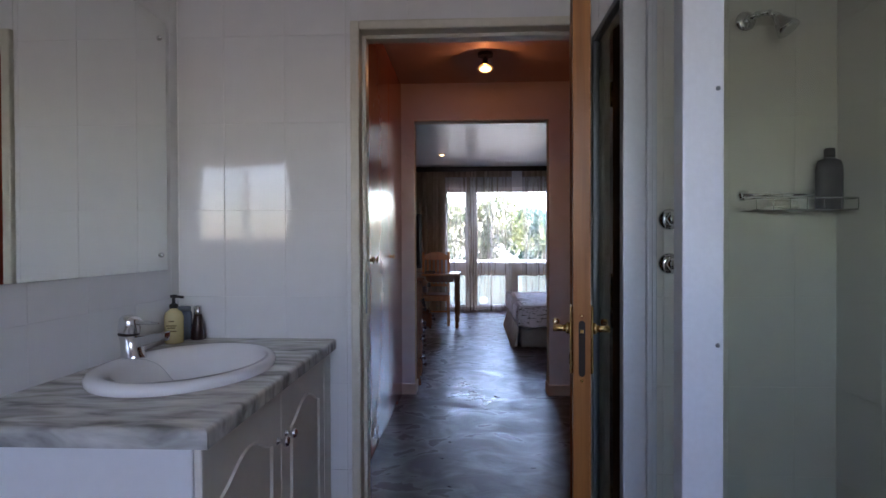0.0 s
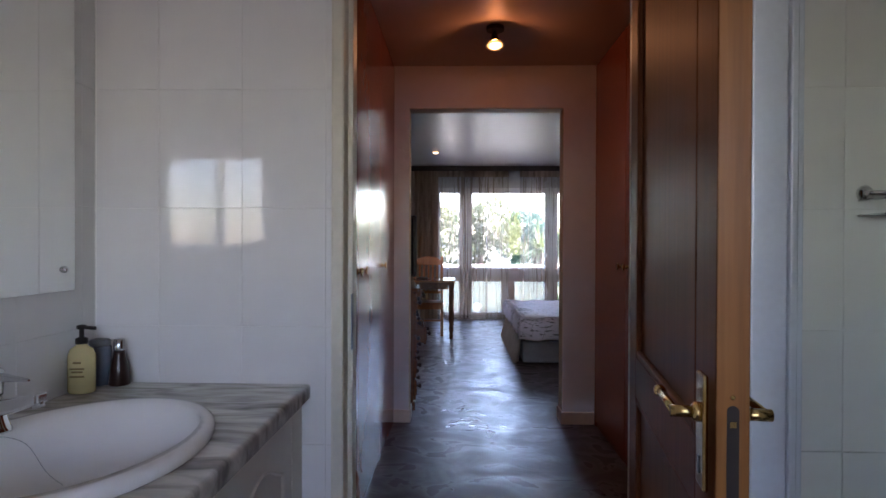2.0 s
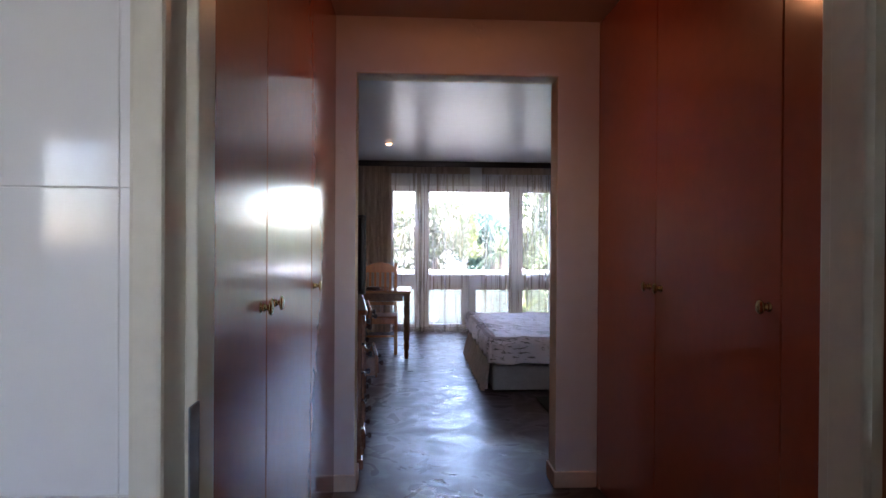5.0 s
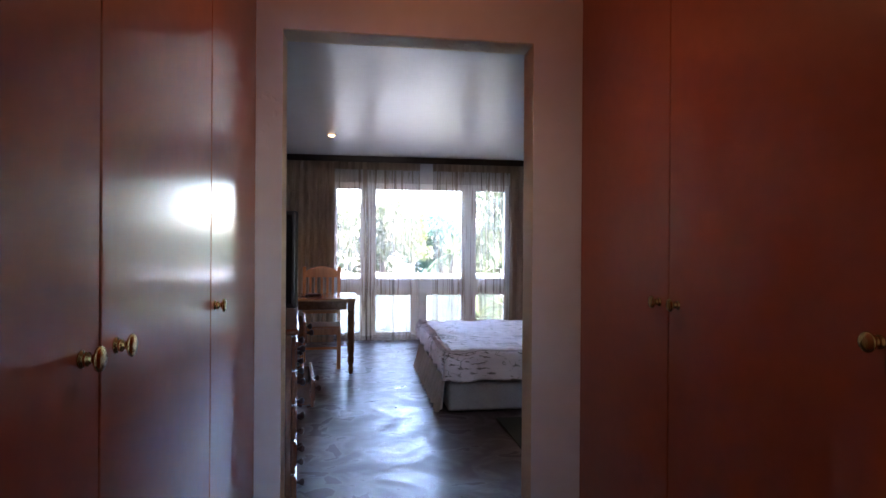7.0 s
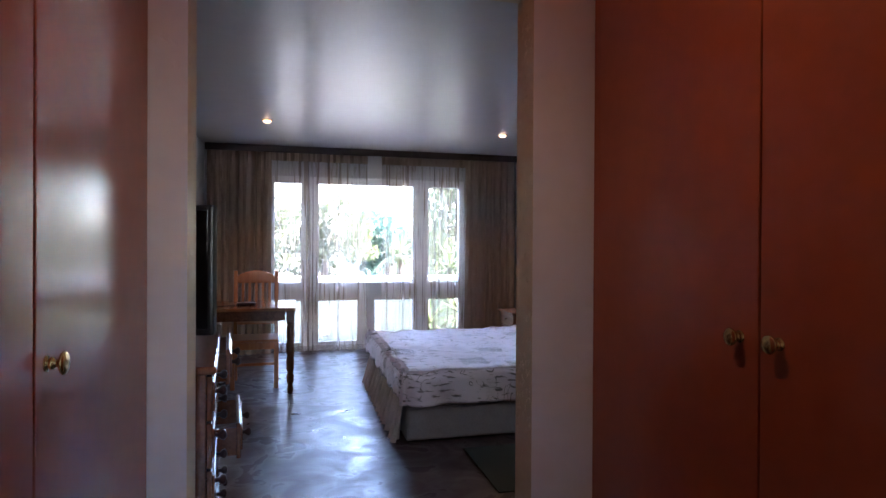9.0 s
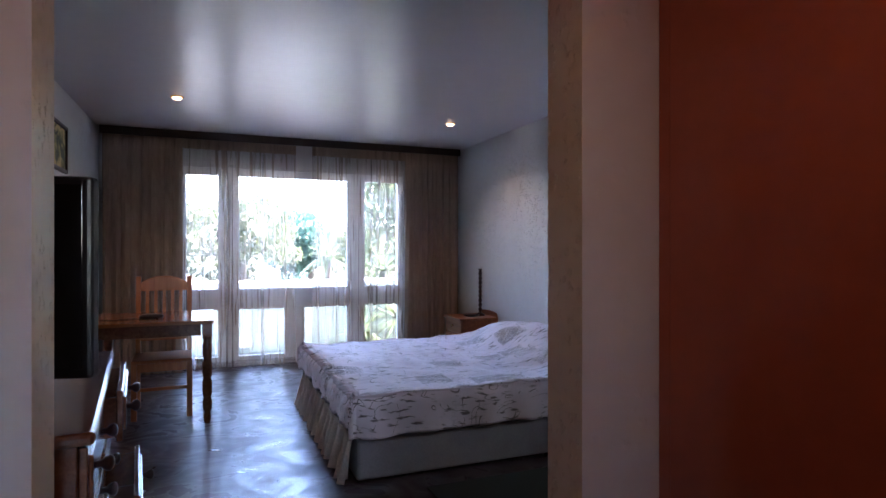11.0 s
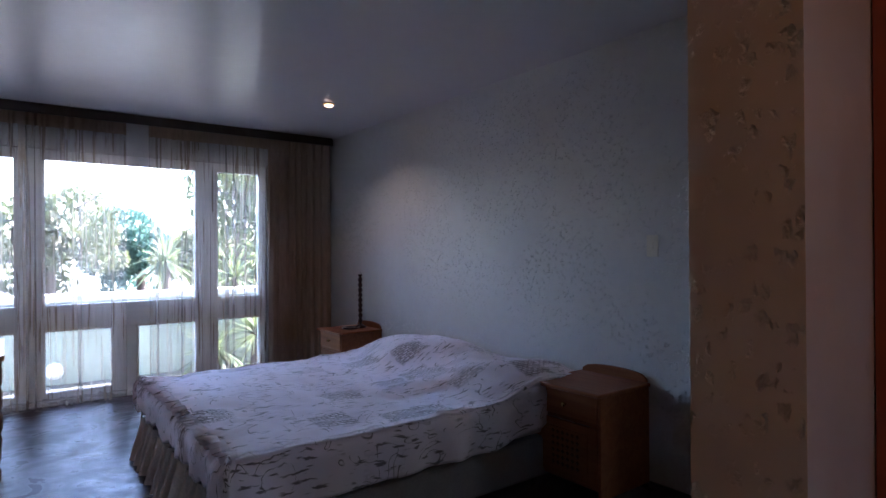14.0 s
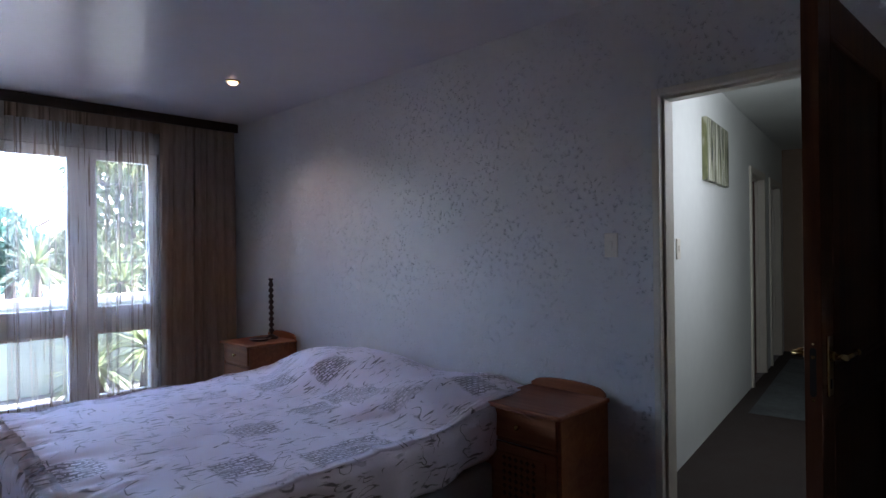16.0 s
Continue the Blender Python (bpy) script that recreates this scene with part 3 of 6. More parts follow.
def panel_door(name, m, w, h, mat_frame, mat_panel, metal, label, edge=None):
    """A framed and panelled timber leaf. Local x from the free edge (0) to the hinges (w), y through the leaf."""
    d = thing(name, label=label, category="door")
    d.matrix_world = m
    st, t = 0.11, 0.020
    rails = ((0.005, 0.22), (0.845, 0.95), (h - 0.12, h))
    for a, b in ((0, st), (w - st, w)):
        pbox("stile", d, mat_frame, a, b, -t, t, 0.005, h, 0.003)
    for a, b in rails:
        pbox("cross_rail", d, mat_frame, st, w - st, -t, t, a, b, 0.002)
    for z0, z1 in ((0.22, 0.845), (0.95, h - 0.12)):
        pbox("panel", d, mat_panel, st + 0.012, w - st - 0.012, -0.008, 0.008, z0 + 0.012, z1 - 0.012, 0.002)
        for s in (-1, 1):
            bm = bmesh.new()
            for a, b, c, e in ((st, st + 0.016, z0, z1), (w - st - 0.016, w - st, z0, z1), (st + 0.016, w - st - 0.016, z0, z0 + 0.016), (st + 0.016, w - st - 0.016, z1 - 0.016, z1)):
                box(bm, a, b, *sorted((s * 0.007, s * 0.0205)), c, e, 0.004)
            part("moulding", bm, mat_frame, d)
    for s in (-1, 1):
        lever(d, s, metal, 0.055, 1.0)
    pbox("lock_edge", d, edge or mat_frame, -0.003, -0.0005, -t, t, 0.005, h, 0.001, "orange planed edge of the leaf" if edge else "")
    bm = bmesh.new()
    n = 10
    arc = [(0.0075 * math.cos(math.pi * k / n), 1.018 + 0.0075 * math.sin(math.pi * k / n)) for k in range(n + 1)]
    arc += [(0.0075 * math.cos(math.pi + math.pi * k / n), 0.905 + 0.0075 * math.sin(math.pi + math.pi * k / n)) for k in range(n + 1)]
    lo, hi = ([bm.verts.new((x, y, z)) for y, z in arc] for x in (-0.0005, -0.0036))
    bm.faces.new(hi)
    for k in range(len(arc)):
        q = (k + 1) % len(arc)
        bm.faces.new((lo[k], lo[q], hi[q], hi[k]))
    # raised black strip, the slot's inner shade is its colour
    lk = part("lock_mortise", bm, M_GAP, d, "rounded empty lock slot, its inner shade painted black")
    bm = bmesh.new()
    box(bm, -0.0046, -0.0036, -0.004, 0.004, 0.997, 1.005, 0.0003)
    part("spindle", bm, metal, lk)
    bm = bmesh.new()
    for z in (0.888, 1.036):
        lathe(bm, [(0.0035, 0), (0.002, 0.001)], 8, Matrix.Translation((-0.003, 0, z)) @ pose(0, 0, 0, 0, -90, 0))
    part("screws", bm, metal, d)
    bm = bmesh.new()
    for z in (0.25, 1.0, 1.75):
        rod(bm, (w + 0.004, -0.022, z - 0.045), (w + 0.004, -0.022, z + 0.045), 0.006)
    part("hinges", bm, metal, d)
    return d


DX0, DX1 = -0.388, 0.445
f1 = door_frame("door_1", Matrix.Translation((DX0, BATH_Y, 0)), DX1 - DX0, 2.011, 0.125, "cream steel door frame in the tiled wall", 0.036)
bm = bmesh.new()
box(bm, 0.013, 0.0155, 0.02, 0.05, 0.93, 1.09, 0.002)
part("strike_plate", bm, M_DARKALU, f1)
ang = math.degrees(math.atan2(0.420 - 0.286, 1.93 - 1.09))
panel_door("panelled_door", Matrix.Translation((0.286, 1.09, 0)) @ pose(0, 0, 0, 0, 0, 90 - ang), 0.845, 1.985, M_DOORFACE, M_DOORFACE, M_BRASS, "red-brown varnished panelled door with an orange edge standing open into the bathroom", M_DOORWOOD)

# bedroom door to the corridor
fm = WALL_E @ pose(0.13, -0.85, 0, 0, 0, 90)
door_frame("door_2", fm, 0.833, 1.992, 0.13, "cream steel door frame in the plaster wall", 0.035)
panel_door("panelled_door", Matrix.Translation((1.862, 4.866, 0)) @ pose(0, 0, 0, 0, 0, -3.2), 0.845, 1.985, M_MEDWOOD, M_MEDWOOD, M_BRASS, "dark wooden panelled door standing wide open into the bedroom")


# ---- built-in wardrobes ----
def wardrobe(name, plane, side, seams, knobs, label):
    """A run of full-height doors; side +1 faces +x."""
    w = thing(name, (plane, 0, 0), 0, label, "wardrobe")
    s = side
    # body coloured black to paint the shade seen through the door seams
    pbox("carcass", w, M_GAP, *sorted((-s * 0.03, -s * 0.60)), seams[0] - 0.10, ARCH_Y - 0.004, 0.0, 2.455, 0)
    for a, b in zip(seams, seams[1:]):
        d = pbox("door", w, M_CUPBOARD, *sorted((0, -s * 0.022)), a + 0.0025, b - 0.0025, 0.035, 2.45, 0.003)
        for k in knobs:
            if a < k < b:
                bm = bmesh.new()
                m = Matrix.Translation((0, k, 1.11)) @ pose(0, 0, 0, 0, 90 * s, 0)
                lathe(bm, [(0.014, 0), (0.014, 0.002), (0.008, 0.004), (0.011, 0.008), (0.011, 0.011), (0.006, 0.015), (0.008, 0.021), (0.019, 0.024), (0.0205, 0.027), (0.018, 0.030), (0.006, 0.031)], 18, m)
                part("knob", bm, M_BRASS, d, "round brass knob")
    pbox("plinth", w, M_CUPBOARD, *sorted((-s * 0.012, -s * 0.03)), seams[0], seams[-1], 0, 0.035, 0)
    pbox("filler", w, M_CUPBOARD, *sorted((-s * 0.004, -s * 0.022)), seams[-1] + 0.001, ARCH_Y - 0.002, 0, 2.455, 0.002)
    pbox("filler", w, M_CUPBOARD, *sorted((-s * 0.004, -s * 0.022)), 2.085, seams[0] - 0.001, 0, 2.455, 0.002)


wardrobe("built_in_wardrobe", CUP_L, 1, [2.14, 2.895, 3.60, 4.03], [2.83, 2.955, 3.645], "glossy red-brown full-height wardrobe with brass knobs, reflecting the window")
wardrobe("built_in_wardrobe", CUP_R, -1, [2.16, 2.80, 3.595, 4.29], [2.85, 3.54, 3.65], "dim red-brown full-height wardrobe with brass knobs")


# ---- lamps ----
M_BULB = glow("lit_reflector_bulb", (1.0, 0.46, 0.14), 0.07)
M_DOWN = glow("lit_downlight", (1.0, 0.62, 0.34), 0.27)


def ceiling_spot():
    s = thing("ceiling_spotlight", (0.13, 3.62, 2.46), 0, "small ceiling spotlight with a warm lit reflector bulb", "lamp")
    bm = bmesh.new()
    lathe(bm, [(0.05, -0.022), (0.052, -0.004), (0.052, 0.0)], 20)
    part("base", bm, M_EBONY, s)
    bm = bmesh.new()
    rod(bm, (0, 0, -0.02), (0, 0.05, -0.045), 0.008)
    part("arm", bm, M_EBONY, s)
    m = Matrix.Translation((0, 0.05, -0.035)) @ pose(0, 0, 0, 161, 0, 0)
    bm = bmesh.new()
    lathe(bm, [(0.018, -0.01), (0.022, 0.015), (0.042, 0.045), (0.053, 0.062)], 20, m)
    part("bulb", bm, M_BRASS, s, "silvered reflector bulb")
    bm = bmesh.new()
    lathe(bm, [(0.049, 0.0605), (0.036, 0.066), (0.012, 0.068)], 20, m)
    part("lens", bm, M_BULB, s, "glowing frosted bulb face")


ceiling_spot()
lamp_spot("passage_spot_light", (0.13, 3.6465, 2.357), (0.13, 3.40, 0.0), 0.30, 0.006, 150)
halo = bpy.data.lights.new("bulb_halo", "POINT")
halo.energy, halo.color, halo.shadow_soft_size = 0.085, (1.0, 0.36, 0.12), 0.010
new("bulb_halo", halo).location = (0.13, 3.642, 2.343)


def downlight(x, y):
    d = thing("downlight", (x, y, CEIL), 0, "small recessed ceiling downlight, switched on", "lamp", "downlights in the bedroom ceiling")
    bm = bmesh.new()
    lathe(bm, [(0.052, 0.0), (0.052, -0.006), (0.042, -0.010), (0.040, -0.004)], 24)
    part("trim_ring", bm, M_BRASS, d)
    bm = bmesh.new()
    lathe(bm, [(0.036, -0.006), (0.034, -0.016), (0.026, -0.024), (0.010, -0.028)], 20)
    part("lamp_face", bm, M_DOWN, d, "glowing lamp face")
    lamp_spot("downlight_beam", (x, y, CEIL - 0.045), (x, y, 0), 0.55, 0.02, 130)


downlight(-0.40, 8.34)
downlight(2.02, 8.44)


# ---- bed ----
def print_cloth():
    """White duvet cotton with a grey-brown scribbled postcard print."""
    m = material("printed_duvet", (0.88, 0.84, 0.92), 0.6, scale=4, vary=0.04, bump=0.5, bump_scale=8)
    nt = m.node_tree
    b = nt.nodes["Principled BSDF"]
    mix0 = b.inputs["Base Color"].links[0].from_node
    b.inputs["Sheen Weight"].default_value, b.inputs["Sheen Roughness"].default_value = 0.9, 0.45
    b.inputs["Sheen Tint"].default_value = (0.92, 0.90, 1.0, 1)
    tc, mp = nt.nodes.new("ShaderNodeTexCoord"), nt.nodes.new("ShaderNodeMapping")
    mp.inputs["Rotation"].default_value = (0, 0, radians(4))
    nt.links.new(tc.outputs["UV"], mp.inputs[0])
    # patches
    v = nt.nodes.new("ShaderNodeTexVoronoi")
    v.distance = "CHEBYCHEV"
    v.inputs["Scale"].default_value, v.inputs["Randomness"].default_value = 3.1, 0.9
    bend, shift = nt.nodes.new("ShaderNodeTexNoise"), nt.nodes.new("ShaderNodeVectorMath")
    bend.inputs["Scale"].default_value, bend.inputs["Detail"].default_value = 7, 3
    shift.operation, shift.inputs[1].default_value = "MULTIPLY_ADD", (0.07, 0.07, 0.07)
    nt.links.new(mp.outputs[0], bend.inputs["Vector"])
    nt.links.new(bend.outputs["Color"], shift.inputs[0]), nt.links.new(mp.outputs[0], shift.inputs[2])
    nt.links.new(shift.outputs[0], v.inputs["Vector"])
    patch = nt.nodes.new("ShaderNodeMapRange")
    patch.inputs["From Min"].default_value, patch.inputs["From Max"].default_value = 0.34, 0.27
    nt.links.new(v.outputs["Distance"], patch.inputs[0])
    pick = nt.nodes.new("ShaderNodeMapRange")
    pick.inputs["From Min"].default_value, pick.inputs["From Max"].default_value = 0.28, 0.36
    sep = nt.nodes.new("ShaderNodeSeparateColor")
    nt.links.new(v.outputs["Color"], sep.inputs[0]), nt.links.new(sep.outputs[0], pick.inputs[0])
    # fine strokes inside the patches
    br = nt.nodes.new("ShaderNodeTexBrick")
    br.inputs["Scale"].default_value, br.inputs["Mortar Size"].default_value = 12, 0.055
    br.inputs["Color1"].default_value = br.inputs["Color2"].default_value = (0, 0, 0, 1)
    br.inputs["Mortar"].default_value = (1, 1, 1, 1)
    wv = nt.nodes.new("ShaderNodeTexNoise")
    wv.inputs["Scale"].default_value, wv.inputs["Detail"].default_value = 22, 5
    nt.links.new(mp.outputs[0], wv.inputs["Vector"])
    dv = nt.nodes.new("ShaderNodeVectorMath")
    dv.operation = "MULTIPLY_ADD"
    dv.inputs[1].default_value = (0.028, 0.028, 0.028)
    nt.links.new(wv.outputs["Color"], dv.inputs[0]), nt.links.new(mp.outputs[0], dv.inputs[2])
    nt.links.new(dv.outputs[0], br.inputs["Vector"])
    ink = nt.nodes.new("ShaderNodeMapRange")
    ink.inputs["From Min"].default_value, ink.inputs["From Max"].default_value = 0.46, 0.56
    nt.links.new(wv.outputs[0], ink.inputs[0])
    mxi = nt.nodes.new("ShaderNodeMath")
    mxi.operation = "MAXIMUM"
    sc = nt.nodes.new("ShaderNodeMath")
    sc.operation, sc.inputs[1].default_value = "MULTIPLY", 0.5
    nt.links.new(ink.outputs[0], sc.inputs[0])
    nt.links.new(br.outputs["Color"], mxi.inputs[0]), nt.links.new(sc.outputs[0], mxi.inputs[1])
    p1, p2 = nt.nodes.new("ShaderNodeMath"), nt.nodes.new("ShaderNodeMath")
    p1.operation = p2.operation = "MULTIPLY"
    nt.links.new(patch.outputs[0], p1.inputs[0]), nt.links.new(pick.outputs[0], p1.inputs[1])
    nt.links.new(p1.outputs[0], p2.inputs[0]), nt.links.new(mxi.outputs[0], p2.inputs[1])
    # loose pen curls between the patches
    n4 = nt.nodes.new("ShaderNodeTexNoise")
    n4.inputs["Scale"].default_value, n4.inputs["Detail"].default_value, n4.inputs["Distortion"].default_value = 5.5, 1.0, 1.2
    nt.links.new(mp.outputs[0], n4.inputs["Vector"])
    ab = nt.nodes.new("ShaderNodeMath")
    ab.operation, ab.inputs[1].default_value = "SUBTRACT", 0.5
    nt.links.new(n4.outputs[0], ab.inputs[0])
    ab2 = nt.nodes.new("ShaderNodeMath")
    ab2.operation = "ABSOLUTE"
    nt.links.new(ab.outputs[0], ab2.inputs[0])
    ln = nt.nodes.new("ShaderNodeMapRange")
    ln.inputs["From Min"].default_value, ln.inputs["From Max"].default_value = 0.011, 0.004
    nt.links.new(ab2.outputs[0], ln.inputs[0])
    brk = nt.nodes.new("ShaderNodeTexNoise")
    brk.inputs["Scale"].default_value = 9
    nt.links.new(mp.outputs[0], brk.inputs["Vector"])
    br2 = nt.nodes.new("ShaderNodeMapRange")
    br2.inputs["From Min"].default_value, br2.inputs["From Max"].default_value = 0.44, 0.50
    nt.links.new(brk.outputs[0], br2.inputs[0])
    l2 = nt.nodes.new("ShaderNodeMath")
    l2.operation = "MULTIPLY"
    nt.links.new(ln.outputs[0], l2.inputs[0]), nt.links.new(br2.outputs[0], l2.inputs[1])
    # short pen dashes and lettering-like strokes
    dash, keep = nt.nodes.new("ShaderNodeTexNoise"), nt.nodes.new("ShaderNodeTexNoise")
    mq = nt.nodes.new("ShaderNodeMapping")
    mq.inputs["Scale"].default_value = (11, 58, 1)
    nt.links.new(dv.outputs[0], mq.inputs[0]), nt.links.new(mq.outputs[0], dash.inputs["Vector"])
    dash.inputs["Scale"].default_value, dash.inputs["Detail"].default_value = 1.0, 1
    keep.inputs["Scale"].default_value = 4.4
    nt.links.new(mp.outputs[0], keep.inputs["Vector"])
    dr, kr = nt.nodes.new("ShaderNodeMapRange"), nt.nodes.new("ShaderNodeMapRange")
    dr.inputs["From Min"].default_value, dr.inputs["From Max"].default_value = 0.585, 0.66
    kr.inputs["From Min"].default_value, kr.inputs["From Max"].default_value = 0.47, 0.53
    nt.links.new(dash.outputs[0], dr.inputs[0]), nt.links.new(keep.outputs[0], kr.inputs[0])
    d2, t1 = nt.nodes.new("ShaderNodeMath"), nt.nodes.new("ShaderNodeMath")
    d2.operation, t1.operation = "MULTIPLY", "MAXIMUM"
    nt.links.new(dr.outputs[0], d2.inputs[0]), nt.links.new(kr.outputs[0], d2.inputs[1])
    nt.links.new(l2.outputs[0], t1.inputs[0]), nt.links.new(d2.outputs[0], t1.inputs[1])
    tot = nt.nodes.new("ShaderNodeMath")
    tot.operation = "MAXIMUM"
    nt.links.new(p2.outputs[0], tot.inputs[0]), nt.links.new(t1.outputs[0], tot.inputs[1])
    fac = nt.nodes.new("ShaderNodeMath")
    fac.operation, fac.inputs[1].default_value = "MULTIPLY", 0.84
    nt.links.new(tot.outputs[0], fac.inputs[0])
    out = nt.nodes.new("ShaderNodeMix")
    out.data_type = "RGBA"
    out.inputs[7].default_value = (0.09, 0.08, 0.09, 1)
    nt.links.new(fac.outputs[0], out.inputs["Factor"]), nt.links.new(mix0.outputs[2], out.inputs[6])
    nt.links.new(out.outputs[2], b.inputs["Base Color"])
    return m


M_DUVET = print_cloth()
BX0, BX1, BY0, BY1 = 0.560, 2.715, 6.31, 8.18


def bed():
    b = thing("bed", (0, 0, 0), 0, "low double bed on a grey base with a gathered skirt", "bed")
    pbox("base", b, M_SKIRT_CLOTH, BX0 + 0.03, BX1, BY0 + 0.012, BY1 - 0.012, 0.012, 0.24, 0.02)
    pbox("mattress", b, M_MELAMINE, BX0 + 0.03, BX1, BY0 + 0.015, BY1 - 0.015, 0.242, 0.44, 0.05)
    # gathered skirt at the foot
    bm = bmesh.new()
    n, rows = 150, 6
    g = []
    for i in range(n + 1):
        u = i / n
        col = []
        for j in range(rows + 1):
            v = j / rows
            a = 0.010 + 0.028 * v
            x = BX0 + 0.012 - a * (0.6 + math.sin(u * 95 + 1.5 * math.sin(u * 23))) - 0.03 * v
            col.append(bm.verts.new((x, BY0 + 0.0 + (BY1 - BY0) * u + 0.012 * math.sin(u * 60) * v, 0.27 - 0.255 * v)))
        g.append(col)
    for i in range(n):
        for j in range(rows):
            bm.faces.new((g[i][j], g[i + 1][j], g[i + 1][j + 1], g[i][j + 1])).smooth = True
    part("skirt", bm, M_RUFFLE, b, "gathered pale bed skirt")


bed()


def duvet_height(x, y):
    """Top of the made bed: soft quilted swells, pillows raised under the cover at the head."""
    z = 0.485 + 0.014 * noise.noise(Vector((x * 1.7, y * 1.9, 0.3))) + 0.009 * noise.noise(Vector((x * 5, y * 3.5, 2.0)))
    for py in (6.72, 7.62):
        dx, dy = (x - 2.38) / 0.33, (y - py) / 0.47
        q = dx * dx + dy * dy
        z += 0.135 * math.exp(-q * q * 0.55) * (1.12 if py > 7 else 0.82)
    # ridges that run from the pillows
    z += 0.012 * math.sin(9 * (x * 0.5 + y) + 3 * noise.noise(Vector((x * 2, y * 2, 5)))) * max(0, min(1, (x - 1.4) / 0.6))
    z += 0.012 * math.sin(60 * y + 6 * noise.noise(Vector((x * 4, y * 4, 1)))) * max(0, 1 - (x - 0.5) / 0.35)
    q = Vector((x * 3.2 + 0.6 * noise.noise(Vector((x * 3, y * 3, 4))), y * 9, 7))
    z += 0.010 * (1 - abs(noise.noise(q)) * 3) * 0.5
    z += 0.006 * noise.noise(Vector((x * 11, y * 7, 3)))
    return z


def duvet():
    """One cloth over the bed: flat on top, rounded over the foot and both sides, hanging unevenly."""
    bm = bmesh.new()
    uv = bm.loops.layers.uv.new("cloth")
    nu, nv = 150, 150
    foot, near, far = 0.215, 0.275, 0.26
    L, W = (BX1 - BX0), (BY1 - BY0)
    g, st = [], {}
    r = 0.075
    for i in range(nu + 1):
        s = -foot + (L + foot) * i / nu
        row = []
        for j in range(nv + 1):
            t = -near + (W + near + far) * j / nv
            x, y, dz, out = BX0 + max(s, 0), BY0 + min(max(t, 0), W), 0.0, 0.0
            over = []
            if s < 0:
                over.append((-s, (-1, 0)))
            if t < 0:
                over.append((-t, (0, -1)))
            if t > W:
                over.append((t - W, (0, 1)))
            px, py = x, y
            drop = 0
            if over:
                d = max(q[0] for q in over)
                ax, ay = (sum(q[0] * q[1][k] for q in over) for k in (0, 1))
                n = math.hypot(ax, ay) or 1.0
                ax, ay = ax / n, ay / n
                if d < r * 1.57:
                    a = d / r
                    o, drop = r * math.sin(a), r * (1 - math.cos(a))
                else:
                    o, drop = r, r + (d - r * 1.57)
                wob = 0.016 * math.sin((s if abs(ay) > 0.5 else t) * 19 + 3 * noise.noise(Vector((s * 2, t * 2, 0)))) * min(1, drop / 0.2)
                px += ax * (o + (wob if len(over) == 1 else 0.012) - 0.05)
                py += ay * (o + (wob if len(over) == 1 else 0.012) - 0.05)
            z = duvet_height(min(max(px, BX0), BX1), min(max(py, BY0), BY1)) - drop
            edge = min(1, max(0, 1 - min(s + 0.0, t, W - t) / 0.12)) if not over else 0
            z -= 0.0 if over else 0.006 * edge
            z += 0.012 * noise.noise(Vector((s * 3, t * 3, 9))) * min(1, drop / 0.15)
            v = bm.verts.new((px, py, z))
            st[v] = (s, t)
            row.append(v)
        g.append(row)
    for i in range(nu):
        for j in range(nv):
            f = bm.faces.new((g[i][j], g[i + 1][j], g[i + 1][j + 1], g[i][j + 1]))
            f.smooth = True
            for l in f.loops:
                l[uv].uv = st[l.vert]
    o = mesh("duvet", bm, M_DUVET, "white duvet cover with a grey sketched postcard print, spread over pillows", "duvet")
    sol = o.modifiers.new("thickness", "SOLIDIFY")
    sol.thickness, sol.offset = 0.018, -1
    return o


duvet()


